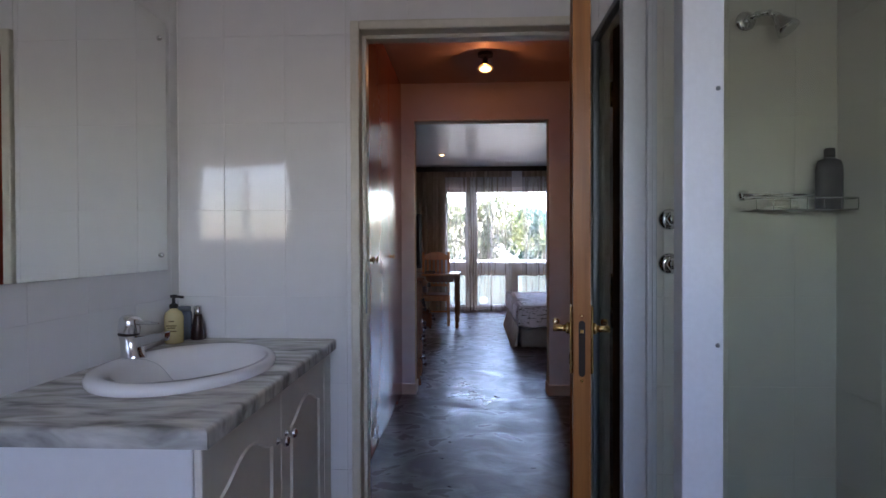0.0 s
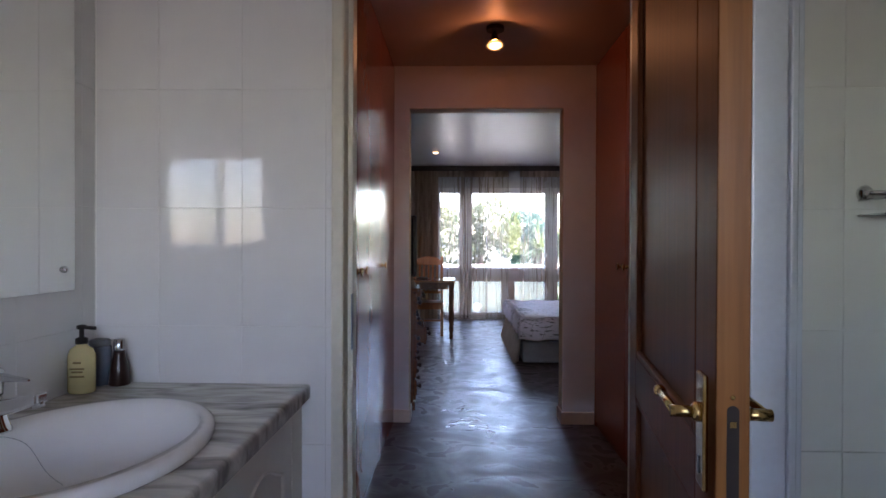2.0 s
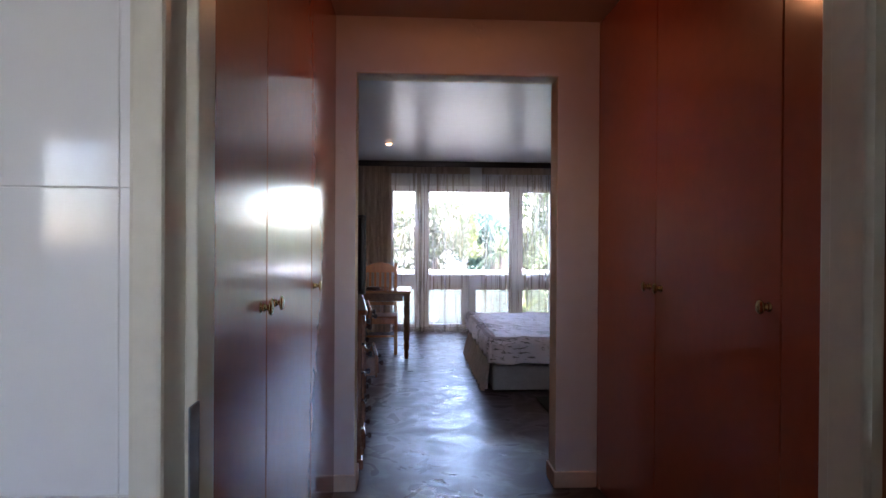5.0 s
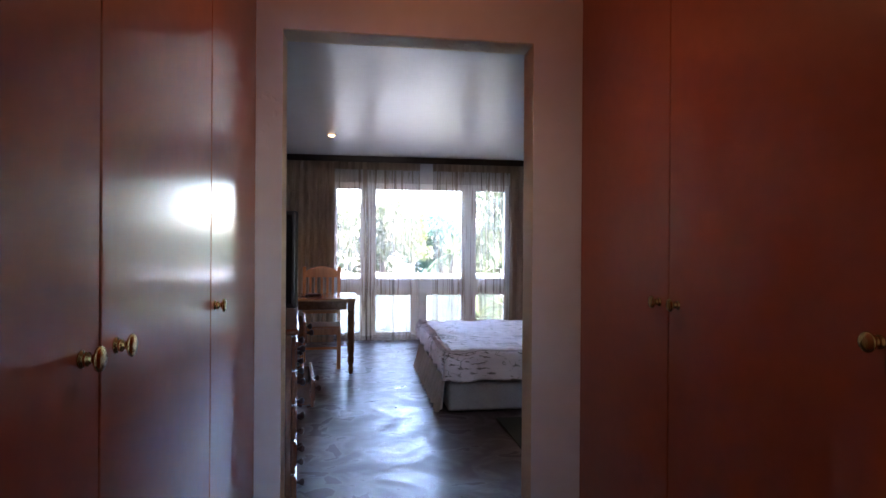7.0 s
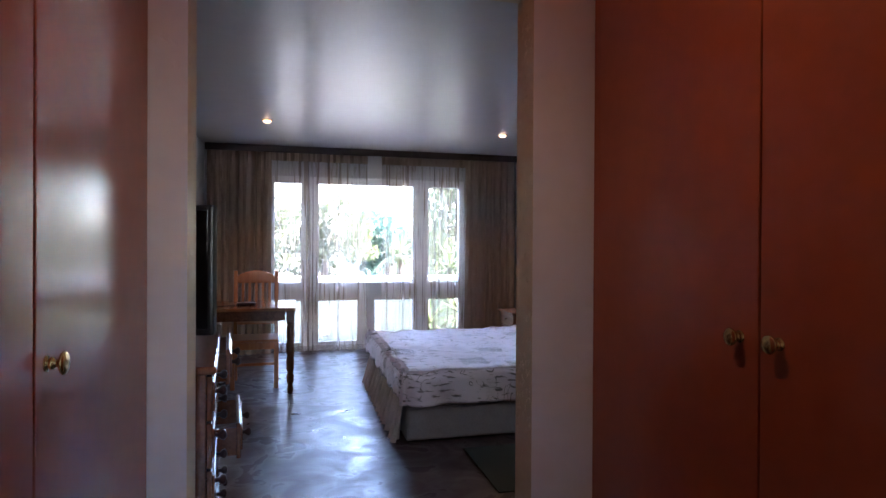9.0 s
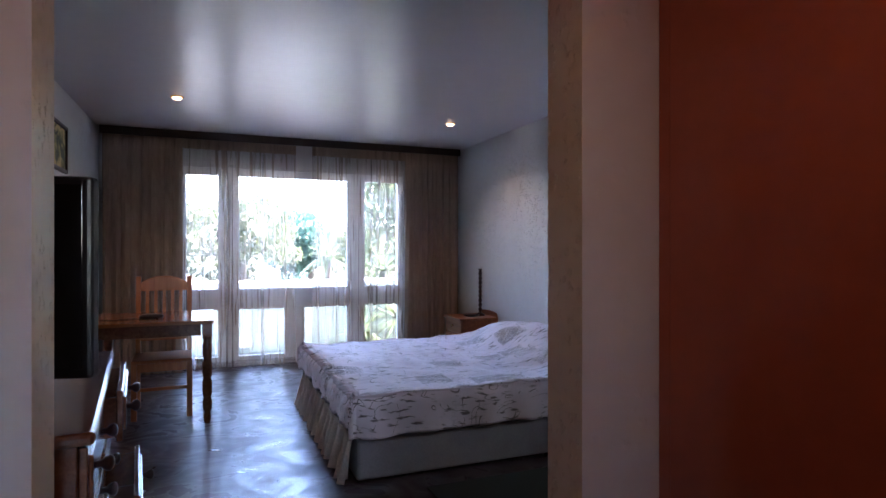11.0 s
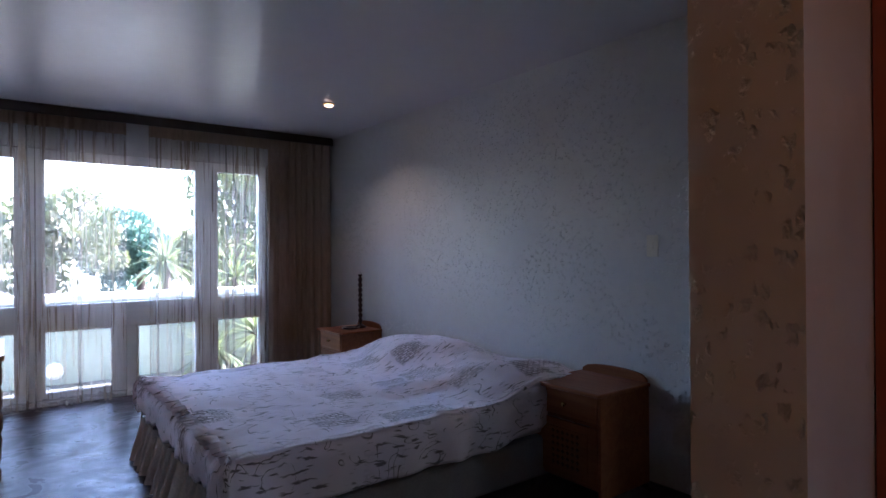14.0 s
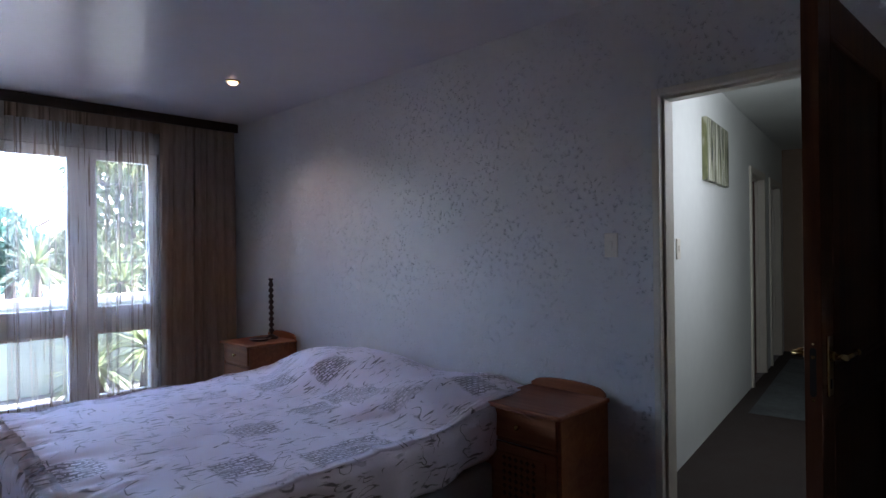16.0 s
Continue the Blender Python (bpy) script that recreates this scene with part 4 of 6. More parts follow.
# ---- bedside cabinets ----
def nightstand():
    n = thing("nightstand", (0, 0, 0), 0, "reddish pine bedside cabinet with a drawer, against the wall", "nightstand", "bedside cabinets")
    w, d, h = 0.48, 0.44, 0.55
    for y0, y1 in ((0.012, 0.032), (w - 0.032, w - 0.012)):
        pbox("side_panel", n, M_STAND, 0.02, d, y0, y1, 0.0, h - 0.022, 0.003)
    pbox("back_panel", n, M_STAND, d - 0.012, d, 0.032, w - 0.032, 0.03, h - 0.022, 0.001)
    pbox("top", n, M_STAND, -0.012, d, 0, w, h - 0.022, h, 0.006)
    pbox("bottom_shelf", n, M_STAND, 0.024, d - 0.012, 0.032, w - 0.032, 0.04, 0.058, 0.002)
    pbox("divider", n, M_STAND, 0.024, d - 0.012, 0.032, w - 0.032, 0.365, 0.38, 0.002)
    f = pbox("drawer_front", n, M_STAND, 0.012, 0.032, 0.036, w - 0.036, 0.385, h - 0.028, 0.004)
    bm = bmesh.new()
    lathe(bm, [(0.007, 0), (0.006, 0.010), (0.013, 0.016), (0.014, 0.022), (0.008, 0.027)], 14, Matrix.Translation((0.013, w / 2, 0.455)) @ pose(0, 0, 0, 0, -90, 0))
    part("knob", bm, M_BRASS, f, "small brass knob")
    dd = pbox("cupboard_door", n, M_STAND, 0.012, 0.030, 0.036, w - 0.036, 0.06, 0.362, 0.004)
    bm = bmesh.new()
    box(bm, 0.006, 0.0125, 0.09, w - 0.09, 0.10, 0.32, 0.005)
    part("raised_panel", bm, M_STAND, dd)
    bm = bmesh.new()
    for iy in range(6):
        for iz in range(6):
            cy, cz = w / 2 + (iy - 2.5) * 0.034, 0.21 + (iz - 2.5) * 0.034
            q = [bm.verts.new((0.0065, cy + a, cz + e)) for a, e in ((-0.015, 0), (0, -0.015), (0.015, 0), (0, 0.015))]
            tip = bm.verts.new((0.0005, cy, cz))
            for k in range(4):
                bm.faces.new((q[k], q[(k + 1) % 4], tip))
    part("carving", bm, M_MEDWOOD, dd, "dark diamond-carved panel")
    bm = bmesh.new()
    k = 14
    rows = []
    for i in range(k + 1):
        u = i / k
        zz = h + 0.018 + 0.038 * min(1, math.sin(math.pi * min(max(u * 1.02, 0), 1)) ** 0.35)
        rows.append(zz)
    loop = [(0.02, h + 0.0005), (w - 0.02, h + 0.0005)] + [(w - 0.02 - (w - 0.04) * i / k, rows[k - i]) for i in range(k + 1)]
    fa = [bm.verts.new((d - 0.018, y, z)) for y, z in loop]
    fb = [bm.verts.new((d, y, z)) for y, z in loop]
    bm.faces.new(fa), bm.faces.new(fb[::-1])
    for i in range(len(loop)):
        q = (i + 1) % len(loop)
        bm.faces.new((fa[i], fb[i], fb[q], fa[q]))
    part("gallery", bm, M_STAND, n, "shaped upstand along the back")
    return n


ns = nightstand()
ns.matrix_world = pose(2.285, 5.915, 0)
copy_thing(ns, pose(2.285, 8.78, 0))

# candlestick and tray on the far cabinet
c = thing("candlestick", (2.62, 9.02, 0.55), 0, "dark twisted wooden candlestick on the bedside cabinet", "candlestick")
bm = bmesh.new()
lathe(bm, [(0.055, 0.0), (0.056, 0.012), (0.035, 0.022), (0.02, 0.035)], 20)
part("foot", bm, M_EBONY, c)
bm = bmesh.new()
prof = [(0.014, 0.035)]
for k in range(9):
    prof += [(0.010, 0.045 + k * 0.049), (0.021, 0.060 + k * 0.049), (0.023, 0.070 + k * 0.049), (0.019, 0.081 + k * 0.049)]
prof += [(0.012, 0.494), (0.02, 0.50), (0.022, 0.512), (0.012, 0.515)]
lathe(bm, prof, 14)
part("stem", bm, M_EBONY, c)
bm = bmesh.new()
rod(bm, (0, 0, 0.515), (0, 0, 0.535), 0.008)
part("candle_stub", bm, M_PORCELAIN, c)
t = thing("tray", (2.50, 8.99, 0.55), 10, "small dark carved tray on the bedside cabinet", "tray")
bm = bmesh.new()
lathe(bm, [(0.06, 0), (0.085, 0.010), (0.09, 0.018), (0.083, 0.016), (0.055, 0.006)], 20)
part("dish", bm, M_EBONY, t)


# ---- table and chair ----
def table():
    t = thing("table", (0, 0, 0), 0, "polished brown wooden table with turned legs near the window", "table")
    x0, x1, y0, y1, h = -0.97, -0.125, 7.77, 8.56, 0.765
    for k in range(5):
        a, b = y0 + (y1 - y0) * k / 5, y0 + (y1 - y0) * (k + 1) / 5
        pbox("plank", t, M_PINEX, x0, x1, a + 0.0008, b - 0.0008, h - 0.026, h, 0.002)
    for a, b, c, d in ((x0 + 0.09, x1 - 0.09, y0 + 0.055, y0 + 0.075), (x0 + 0.09, x1 - 0.09, y1 - 0.075, y1 - 0.055), (x0 + 0.055, x0 + 0.075, y0 + 0.09, y1 - 0.09), (x1 - 0.075, x1 - 0.055, y0 + 0.09, y1 - 0.09)):
        pbox("apron", t, M_CHEST, a, b, c, d, h - 0.115, h - 0.027, 0.002)
    prof = [(0.018, 0.0), (0.024, 0.02), (0.026, 0.05), (0.020, 0.085), (0.031, 0.11), (0.033, 0.16), (0.023, 0.19), (0.034, 0.22), (0.035, 0.30), (0.025, 0.335), (0.034, 0.365), (0.036, 0.44), (0.025, 0.475), (0.034, 0.505), (0.035, 0.58), (0.026, 0.61), (0.035, 0.63), (0.036, 0.645)]
    for lx in (x0 + 0.065, x1 - 0.047):
        for ly in (y0 + 0.07, y1 - 0.07):
            bm = bmesh.new()
            lathe(bm, prof, 16, Matrix.Translation((lx, ly, 0)))
            box(bm, lx - 0.034, lx + 0.034, ly - 0.034, ly + 0.034, 0.645, h - 0.027, 0.003)
            part("leg", bm, M_CHEST, t, "turned bobbin leg")


table()
bm = bmesh.new()
lathe(bm, [(0.065, 0), (0.075, 0.012), (0.07, 0.024), (0.045, 0.032), (0.02, 0.034)], 20, pose(-0.56, 8.05, 0.7655) @ Matrix.Diagonal((1.15, 0.7, 1, 1)))
mesh("dish", bm, M_EBONY, "small dark dish on the table", "dish")


bm = bmesh.new()
pts = [Vector((-0.62 - 0.035 * k, 8.02 + 0.03 * math.sin(k * 0.9), 0.7685)) for k in range(9)]
for p, q in zip(pts, pts[1:]):
    rod(bm, p, q, 0.003, 6)
mesh("charger_cable", bm, M_BLACK, "thin dark cable lying on the table", "cable")


def chair():
    c = thing("dining_chair", (-0.50, 8.38, 0), 2, "orange pine slat-back dining chair pushed under the table", "chair")
    w = 0.42
    pbox("seat", c, M_PINE, -w / 2, w / 2, -0.33, 0.08, 0.425, 0.45, 0.008)
    for x in (-w / 2 + 0.02, w / 2 - 0.02):
        pbox("leg", c, M_PINE, x - 0.02, x + 0.02, -0.315, -0.275, 0, 0.425, 0.004)
        bm = bmesh.new()
        box(bm, x - 0.018, x + 0.018, 0.08, 0.12, 0, 0.46, 0.004)
        vs = box(bm, x - 0.018, x + 0.018, 0.08, 0.115, 0.46, 1.06, 0.004)
        for v in vs:
            v.co.y += (v.co.z - 0.46) * 0.12
        part("back_post", bm, M_PINE, c)
        pbox("side_rail", c, M_PINE, x - 0.012, x + 0.012, -0.275, 0.08, 0.36, 0.425, 0.003)
        pbox("stretcher", c, M_PINE, x - 0.01, x + 0.01, -0.275, 0.08, 0.17, 0.20, 0.003)
    pbox("front_rail", c, M_PINE, -w / 2 + 0.04, w / 2 - 0.04, -0.31, -0.285, 0.36, 0.425, 0.003)
    pbox("stretcher", c, M_PINE, -w / 2 + 0.03, w / 2 - 0.03, -0.11, -0.09, 0.172, 0.198, 0.003)
    bm = bmesh.new()
    k, rings = 12, []
    for i in range(k + 1):
        x = -0.172 + 0.344 * i / k
        top = 1.01 + 0.055 * max(0.0, math.cos(x / 0.172 * math.pi / 2)) ** 0.8
        rings.append([bm.verts.new((x, y, z)) for y, z in ((0.145, 0.94), (0.17, 0.94), (0.17, top - 0.004), (0.166, top), (0.149, top), (0.145, top - 0.004))])
    for a, b in zip(rings, rings[1:]):
        for n in range(6):
            bm.faces.new((a[n], a[(n + 1) % 6], b[(n + 1) % 6], b[n]))
    bm.faces.new(rings[0][::-1]), bm.faces.new(rings[-1])
    part("top_rail", bm, M_PINE, c)
    pbox("lower_rail", c, M_PINE, -0.172, 0.172, 0.096, 0.118, 0.54, 0.58, 0.003)
    for i in range(5):
        x = -0.124 + 0.062 * i
        bm = bmesh.new()
        vs = box(bm, x - 0.013, x + 0.013, 0.10, 0.114, 0.58, 0.94, 0.002)
        for v in vs:
            v.co.y += (v.co.z - 0.58) * 0.12
        part("slat", bm, M_PINE, c)


chair()


# ---- chest of drawers and television ----
CH = Matrix.Translation((-0.372, 4.60, 0)) @ pose(0, 0, 0, 0, 0, 6.0)


def chest():
    c = thing("chest_of_drawers", label="dark polished wooden chest of drawers with two drawers ajar", category="chest of drawers")
    c.matrix_world = CH
    L, D, H = 1.10, 0.52, 0.905
    pbox("carcass", c, M_CHEST, -D, -0.03, 0.012, L - 0.012, 0.06, H - 0.028, 0.004)
    pbox("plinth", c, M_CHEST, -D, -0.018, 0.006, L - 0.006, 0, 0.06, 0.008)
    pbox("top", c, M_CHEST, -D - 0.005, 0.004, -0.004, L, H - 0.028, H, 0.010)
    rows = [(0.075, 0.225), (0.235, 0.385), (0.395, 0.545), (0.555, 0.705), (0.715, 0.865)]
    opened = {(1, 4): 0.055, (1, 3): 0.0, (1, 2): 0.10}
    for col in range(2):
        y0, y1 = 0.03 + col * 0.53, 0.03 + col * 0.53 + 0.51
        for r, (z0, z1) in enumerate(rows):
            o = opened.get((col, r), 0.0)
            bm = bmesh.new()
            box(bm, -0.03 + o, -0.012 + o, y0, y1, z0, z1, 0.004)
            box(bm, -0.014 + o, -0.004 + o, y0 + 0.03, y1 - 0.03, z0 + 0.025, z1 - 0.025, 0.004)
            if o:
                box(bm, -0.16, -0.03 + o, y0 + 0.01, y0 + 0.022, z0 + 0.012, z1 - 0.02, 0.001)
                box(bm, -0.16, -0.03 + o, y1 - 0.022, y1 - 0.01, z0 + 0.012, z1 - 0.02, 0.001)
            d = part("drawer", bm, M_CHEST, c)
            for ky in (y0 + 0.12, y1 - 0.12):
                bm = bmesh.new()
                lathe(bm, [(0.009, 0), (0.008, 0.010), (0.017, 0.020), (0.019, 0.028), (0.014, 0.035), (0.004, 0.038)], 14, Matrix.Translation((-0.004 + o, ky, (z0 + z1) / 2)) @ pose(0, 0, 0, 0, 90, 0))
                part("knob", bm, M_EBONY, d, "turned wooden knob")


chest()


def television():
    t = thing("television", label="black flat-screen television on a stand, on the chest of drawers", category="television")
    t.matrix_world = Matrix.Translation((-0.40, 4.80, 0.905)) @ pose(0, 0, 0, 0, 0, 166)
    pbox("case", t, M_BLACK, 0.0, 0.80, -0.022, 0.022, 0.075, 0.55, 0.010)
    pbox("back_bulge", t, M_BLACK, 0.14, 0.66, -0.055, -0.021, 0.14, 0.42, 0.018)
    pbox("screen", t, M_SCREEN, 0.02, 0.78, 0.0222, 0.0242, 0.10, 0.53, 0.001, "dark glossy screen, switched off")
    pbox("neck", t, M_BLACK, 0.34, 0.46, -0.02, 0.02, 0.01, 0.08, 0.004)
    pbox("foot", t, M_BLACK, 0.20, 0.60, -0.11, 0.11, 0.0, 0.014, 0.005)


M_SCREEN = material("dark_screen", (0.008, 0.008, 0.01), 0.06, vary=0.0)
television()


# ---- picture on the bedroom wall ----
def floral_canvas(name, c1, c2, c3, scale, stretch=(1, 1, 1)):
    m = bpy.data.materials.new(name)
    m.use_nodes = True
    nt = m.node_tree
    b = nt.nodes["Principled BSDF"]
    tc, mp, n = nt.nodes.new("ShaderNodeTexCoord"), nt.nodes.new("ShaderNodeMapping"), nt.nodes.new("ShaderNodeTexNoise")
    mp.inputs["Scale"].default_value = stretch
    nt.links.new(tc.outputs["Object"], mp.inputs[0]), nt.links.new(mp.outputs[0], n.inputs["Vector"])
    n.inputs["Scale"].default_value, n.inputs["Detail"].default_value, n.inputs["Distortion"].default_value = scale, 4, 1.0
    r = nt.nodes.new("ShaderNodeValToRGB")
    r.color_ramp.elements[0].position, r.color_ramp.elements[0].color = 0.40, (*c1, 1)
    r.color_ramp.elements[1].position, r.color_ramp.elements[1].color = 0.62, (*c3, 1)
    r.color_ramp.elements.new(0.5).color = (*c2, 1)
    nt.links.new(n.outputs[0], r.inputs[0]), nt.links.new(r.outputs[0], b.inputs["Base Color"])
    b.inputs["Roughness"].default_value = 0.6
    return m


def framed_picture(name, m, w, h, canvas, label, frame_mat=None):
    p = thing(name, label=label, category="picture")
    p.matrix_world = m
    if frame_mat:
        for a, b, c, d in ((0, 0.028, 0, h), (w - 0.028, w, 0, h), (0.028, w - 0.028, 0, 0.028), (0.028, w - 0.028, h - 0.028, h)):
            pbox("frame_bar", p, frame_mat, a, b, 0.0, 0.026, c, d, 0.005)
        pbox("canvas", p, canvas, 0.026, w - 0.026, 0.004, 0.012, 0.026, h - 0.026, 0)
    else:
        pbox("canvas", p, canvas, 0, w, 0, 0.035, 0, h, 0.004)
    return p


framed_picture("framed_painting", Matrix.Translation((BED_L + 0.003, 8.45, 1.86)) @ pose(0, 0, 0, 0, 0, -90), 0.90, 0.36, floral_canvas("flower_painting", (0.05, 0.06, 0.03), (0.22, 0.20, 0.06), (0.55, 0.42, 0.16), 9), "dark-framed painting of yellow flowers on the wall", M_EBONY)

# light switch by the bedroom door
s = thing("light_switch", label="ivory light switch plate on the plaster wall", category="light switch")
s.matrix_world = WALL_E @ pose(0, 0.235, 1.305)
pbox("plate", s, M_SWITCH, -0.009, -0.001, -0.035, 0.035, -0.06, 0.06, 0.003)
pbox("rocker", s, M_SWITCH, -0.014, -0.008, -0.009, 0.009, -0.02, 0.02, 0.002)

# mat beside the bed
bm = bmesh.new()
box(bm, 0.93, 1.9, 5.45, 6.14, 0.0, 0.009, 0.003)
mesh("bedside_rug", bm, material("dark_rug", (0.035, 0.045, 0.04), 0.95, scale=30, vary=0.3, bump=0.4, bump_scale=250), "thin dark green-grey rug on the cement floor", "rug")


# ---- corridor beyond the bedroom door ----
CO = Matrix.Translation((2.885, 5.80, 0)) @ pose(0, 0, 0, 0, 0, 7.4)


def corridor():
    def strip(name, mat, boxes, label, cat="wall"):
        bm = bmesh.new()
        for b in boxes:
            box(bm, *b, m=CO)
        return mesh(name, bm, mat, label, cat, kind="structure")
    strip("wall_corridor_north", M_CORR, [(0.0, 2.95, 0, 0.12, 0, 2.45), (3.78, 4.12, 0, 0.12, 0, 2.45), (2.95, 3.78, 0, 0.12, 2.02, 2.45), (4.95, 5.2, 0, 0.12, 0, 2.45), (4.12, 4.95, 0, 0.12, 2.02, 2.45)], "white corridor wall with two doorways")
    strip("wall_corridor_south", M_CORR, [(0.12, 6.6, -1.25, -1.13, 0, 2.45)], "white corridor wall")
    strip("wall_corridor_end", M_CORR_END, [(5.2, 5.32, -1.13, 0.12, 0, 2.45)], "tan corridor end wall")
    strip("ceiling_corridor", M_CORR, [(0.0, 5.4, -1.25, 0.2, 2.45, 2.53)], "white corridor ceiling", "ceiling")
    # the end wall's tan is reused here to paint the side room's dimness
    strip("wall_side_room", M_CORR_END, [(2.7, 5.2, 0.9, 1.0, 0, 2.45)], "side room wall darkened by its tan colour")


bm = bmesh.new()
box(bm, -0.005, 5.2, -1.13, 0.0, 0.0, 0.006, m=CO)
mesh("floor_corridor", bm, material("brown_carpet", (0.030, 0.020, 0.015), 0.9, scale=20, vary=0.25, bump=0.3, bump_scale=200), "dark brown corridor carpet", "floor", kind="structure")
M_CORR = material("corridor_paint", (0.70, 0.72, 0.68), 0.5, scale=3, vary=0.04, bump=0.06, bump_scale=25)
# own tan of the end wall, painted shade on the side room
M_CORR_END = material("tan_paint_and_room_shade", (0.30, 0.22, 0.15), 0.6, scale=3, vary=0.08)
corridor()
# added fill lamp to brighten the corridor, no window stands here
lamp_area("corridor_window_light", (3.75, 5.05, 1.9), (3.9, 6.0, 1.5), 0.44, 0.8, 0.9, (0.95, 1.0, 0.95))
framed_picture("canvas_print", CO @ pose(1.19, -0.036, 1.735), 0.68, 0.42, floral_canvas("birch_print", (0.02, 0.025, 0.03), (0.16, 0.17, 0.07), (0.62, 0.62, 0.52), 4, (11.0, 1, 0.45)), "unframed canvas print of dark tree trunks on the corridor wall")
s = thing("light_switch", label="white light switch plate on the corridor wall", category="light switch")
s.matrix_world = CO @ pose(0.58, 0, 1.28)
pbox("plate", s, M_SWITCH, -0.035, 0.035, -0.009, -0.001, -0.06, 0.06, 0.003)
pbox("rocker", s, M_SWITCH, -0.009, 0.009, -0.014, -0.008, -0.02, 0.02, 0.002)
bm = bmesh.new()
box(bm, 2.05, 4.7, -0.75, -0.12, 0.0, 0.010, 0.003, m=CO)
mesh("runner_rug", bm, material("runner_weave", (0.07, 0.08, 0.08), 0.95, scale=14, vary=0.6, bump=0.4, bump_scale=200, stretch=(1, 0.4, 1)), "dark patterned runner on the corridor floor", "rug")
for a in (2.95, 4.12):
    w = 0.83
    fr = door_frame("door_3" if a < 4 else "door_4", CO @ pose(a + 0.063, 0, 0), w - 0.126, 1.957, 0.12, "cream door frame along the corridor")
    leaf = pbox("door_leaf", fr, M_MEDWOOD if a < 4 else M_CREAM, 0.016, w - 0.142, 0.072, 0.108, 0.004, 1.94, 0.002, "plain closed door leaf")
    bm = bmesh.new()
    rod(bm, (0.075, 0.072, 1.0), (0.075, 0.030, 1.0), 0.008)
    rod(bm, (0.075, 0.034, 1.0), (0.175, 0.034, 1.0), 0.007)
    box(bm, 0.055, 0.095, 0.066, 0.0715, 0.91, 1.06, 0.002)
    part("handle", bm, M_BRASS, leaf, "brass lever handle")
bm = bmesh.new()
lathe(bm, [(0.04, 0), (0.055, 0.03), (0.05, 0.07), (0.03, 0.09)], 16, CO @ pose(4.92, -0.18, 0.0))
mesh("glass_ornament", bm, M_CHROME, "small shiny ornament on the corridor floor", "ornament")


# ---- bathroom: vanity ----
VX, VY0, VY1, VH = -0.485, 0.86, 1.945, 0.840


def vanity():
    v = thing("vanity_cabinet", (0, 0, 0), 0, "white vanity cabinet with cream arched-panel doors, in the corner", "cabinet")
    pbox("side_panel", v, M_MELAMINE, -1.096, VX - 0.040, VY0 + 0.02, VY0 + 0.036, 0.0, VH - 0.041, 0.002)
    pbox("side_panel", v, M_MELAMINE, -1.096, VX - 0.040, VY1 - 0.02, VY1 - 0.004, 0.0, VH - 0.041, 0.002)
    pbox("back_panel", v, M_MELAMINE, -1.096, -1.086, VY0 + 0.036, VY1 - 0.02, 0.05, VH - 0.041, 0)
    pbox("plinth", v, M_MELAMINE, VX - 0.09, VX - 0.075, VY0 + 0.036, VY1 - 0.02, 0.0, 0.10, 0)
    pbox("bottom_panel", v, M_MELAMINE, -1.086, VX - 0.045, VY0 + 0.036, VY1 - 0.02, 0.10, 0.116, 0)
    ym = (VY0 + VY1) / 2 - 0.035
    for a, b, k in ((VY0 + 0.022, ym - 0.002, ym - 0.035), (ym + 0.002, VY1 - 0.10, ym + 0.035)):
        bm = bmesh.new()
        box(bm, VX - 0.038, VX - 0.022, a, b, 0.105, VH - 0.046, 0.003)
        z1, n = VH - 0.13, 14
        inner = [(a + 0.075, 0.18), (b - 0.075, 0.18)]
        top = []
        for i in range(n + 1):
            u = i / n
            top.append((b - 0.075 + (a - b + 0.15) * u, z1 - 0.05 + 0.055 * max(0, math.sin(math.pi * u)) ** 1.5))
        ring = inner + top
        for off, wd in ((0.0, 0.010),):
            cx, cz = sum(p[0] for p in ring) / len(ring), sum(p[1] for p in ring) / len(ring)
            va = [bm.verts.new((VX - 0.0225, y, z)) for y, z in ring]
            vb = [bm.verts.new((VX - 0.016, y + (cx - y) * 0.05, z + (cz - z) * 0.03)) for y, z in ring]
            vc = [bm.verts.new((VX - 0.0225, y + (cx - y) * 0.11, z + (cz - z) * 0.065)) for y, z in ring]
            for i in range(len(ring)):
                j = (i + 1) % len(ring)
                bm.faces.new((va[i], va[j], vb[j], vb[i]))
                bm.faces.new((vb[i], vb[j], vc[j], vc[i]))
        d = part("cabinet_door", bm, M_FOIL, v, "cream moulded door with an arched panel")
        bm = bmesh.new()
        lathe(bm, [(0.011, 0), (0.011, 0.003), (0.006, 0.007), (0.006, 0.016), (0.014, 0.022), (0.0155, 0.028), (0.011, 0.034), (0.003, 0.036)], 16, Matrix.Translation((VX - 0.022, k, 0.655)) @ pose(0, 0, 0, 0, 90, 0))
        part("knob", bm, M_CHROME, d, "round metal knob")
    pbox("filler_strip", v, M_FOIL, VX - 0.038, VX - 0.022, VY1 - 0.096, VY1 - 0.003, 0.10, VH - 0.046, 0.002)


vanity()
SX, SY, SA, SB = -0.785, 1.385, 0.232, 0.305


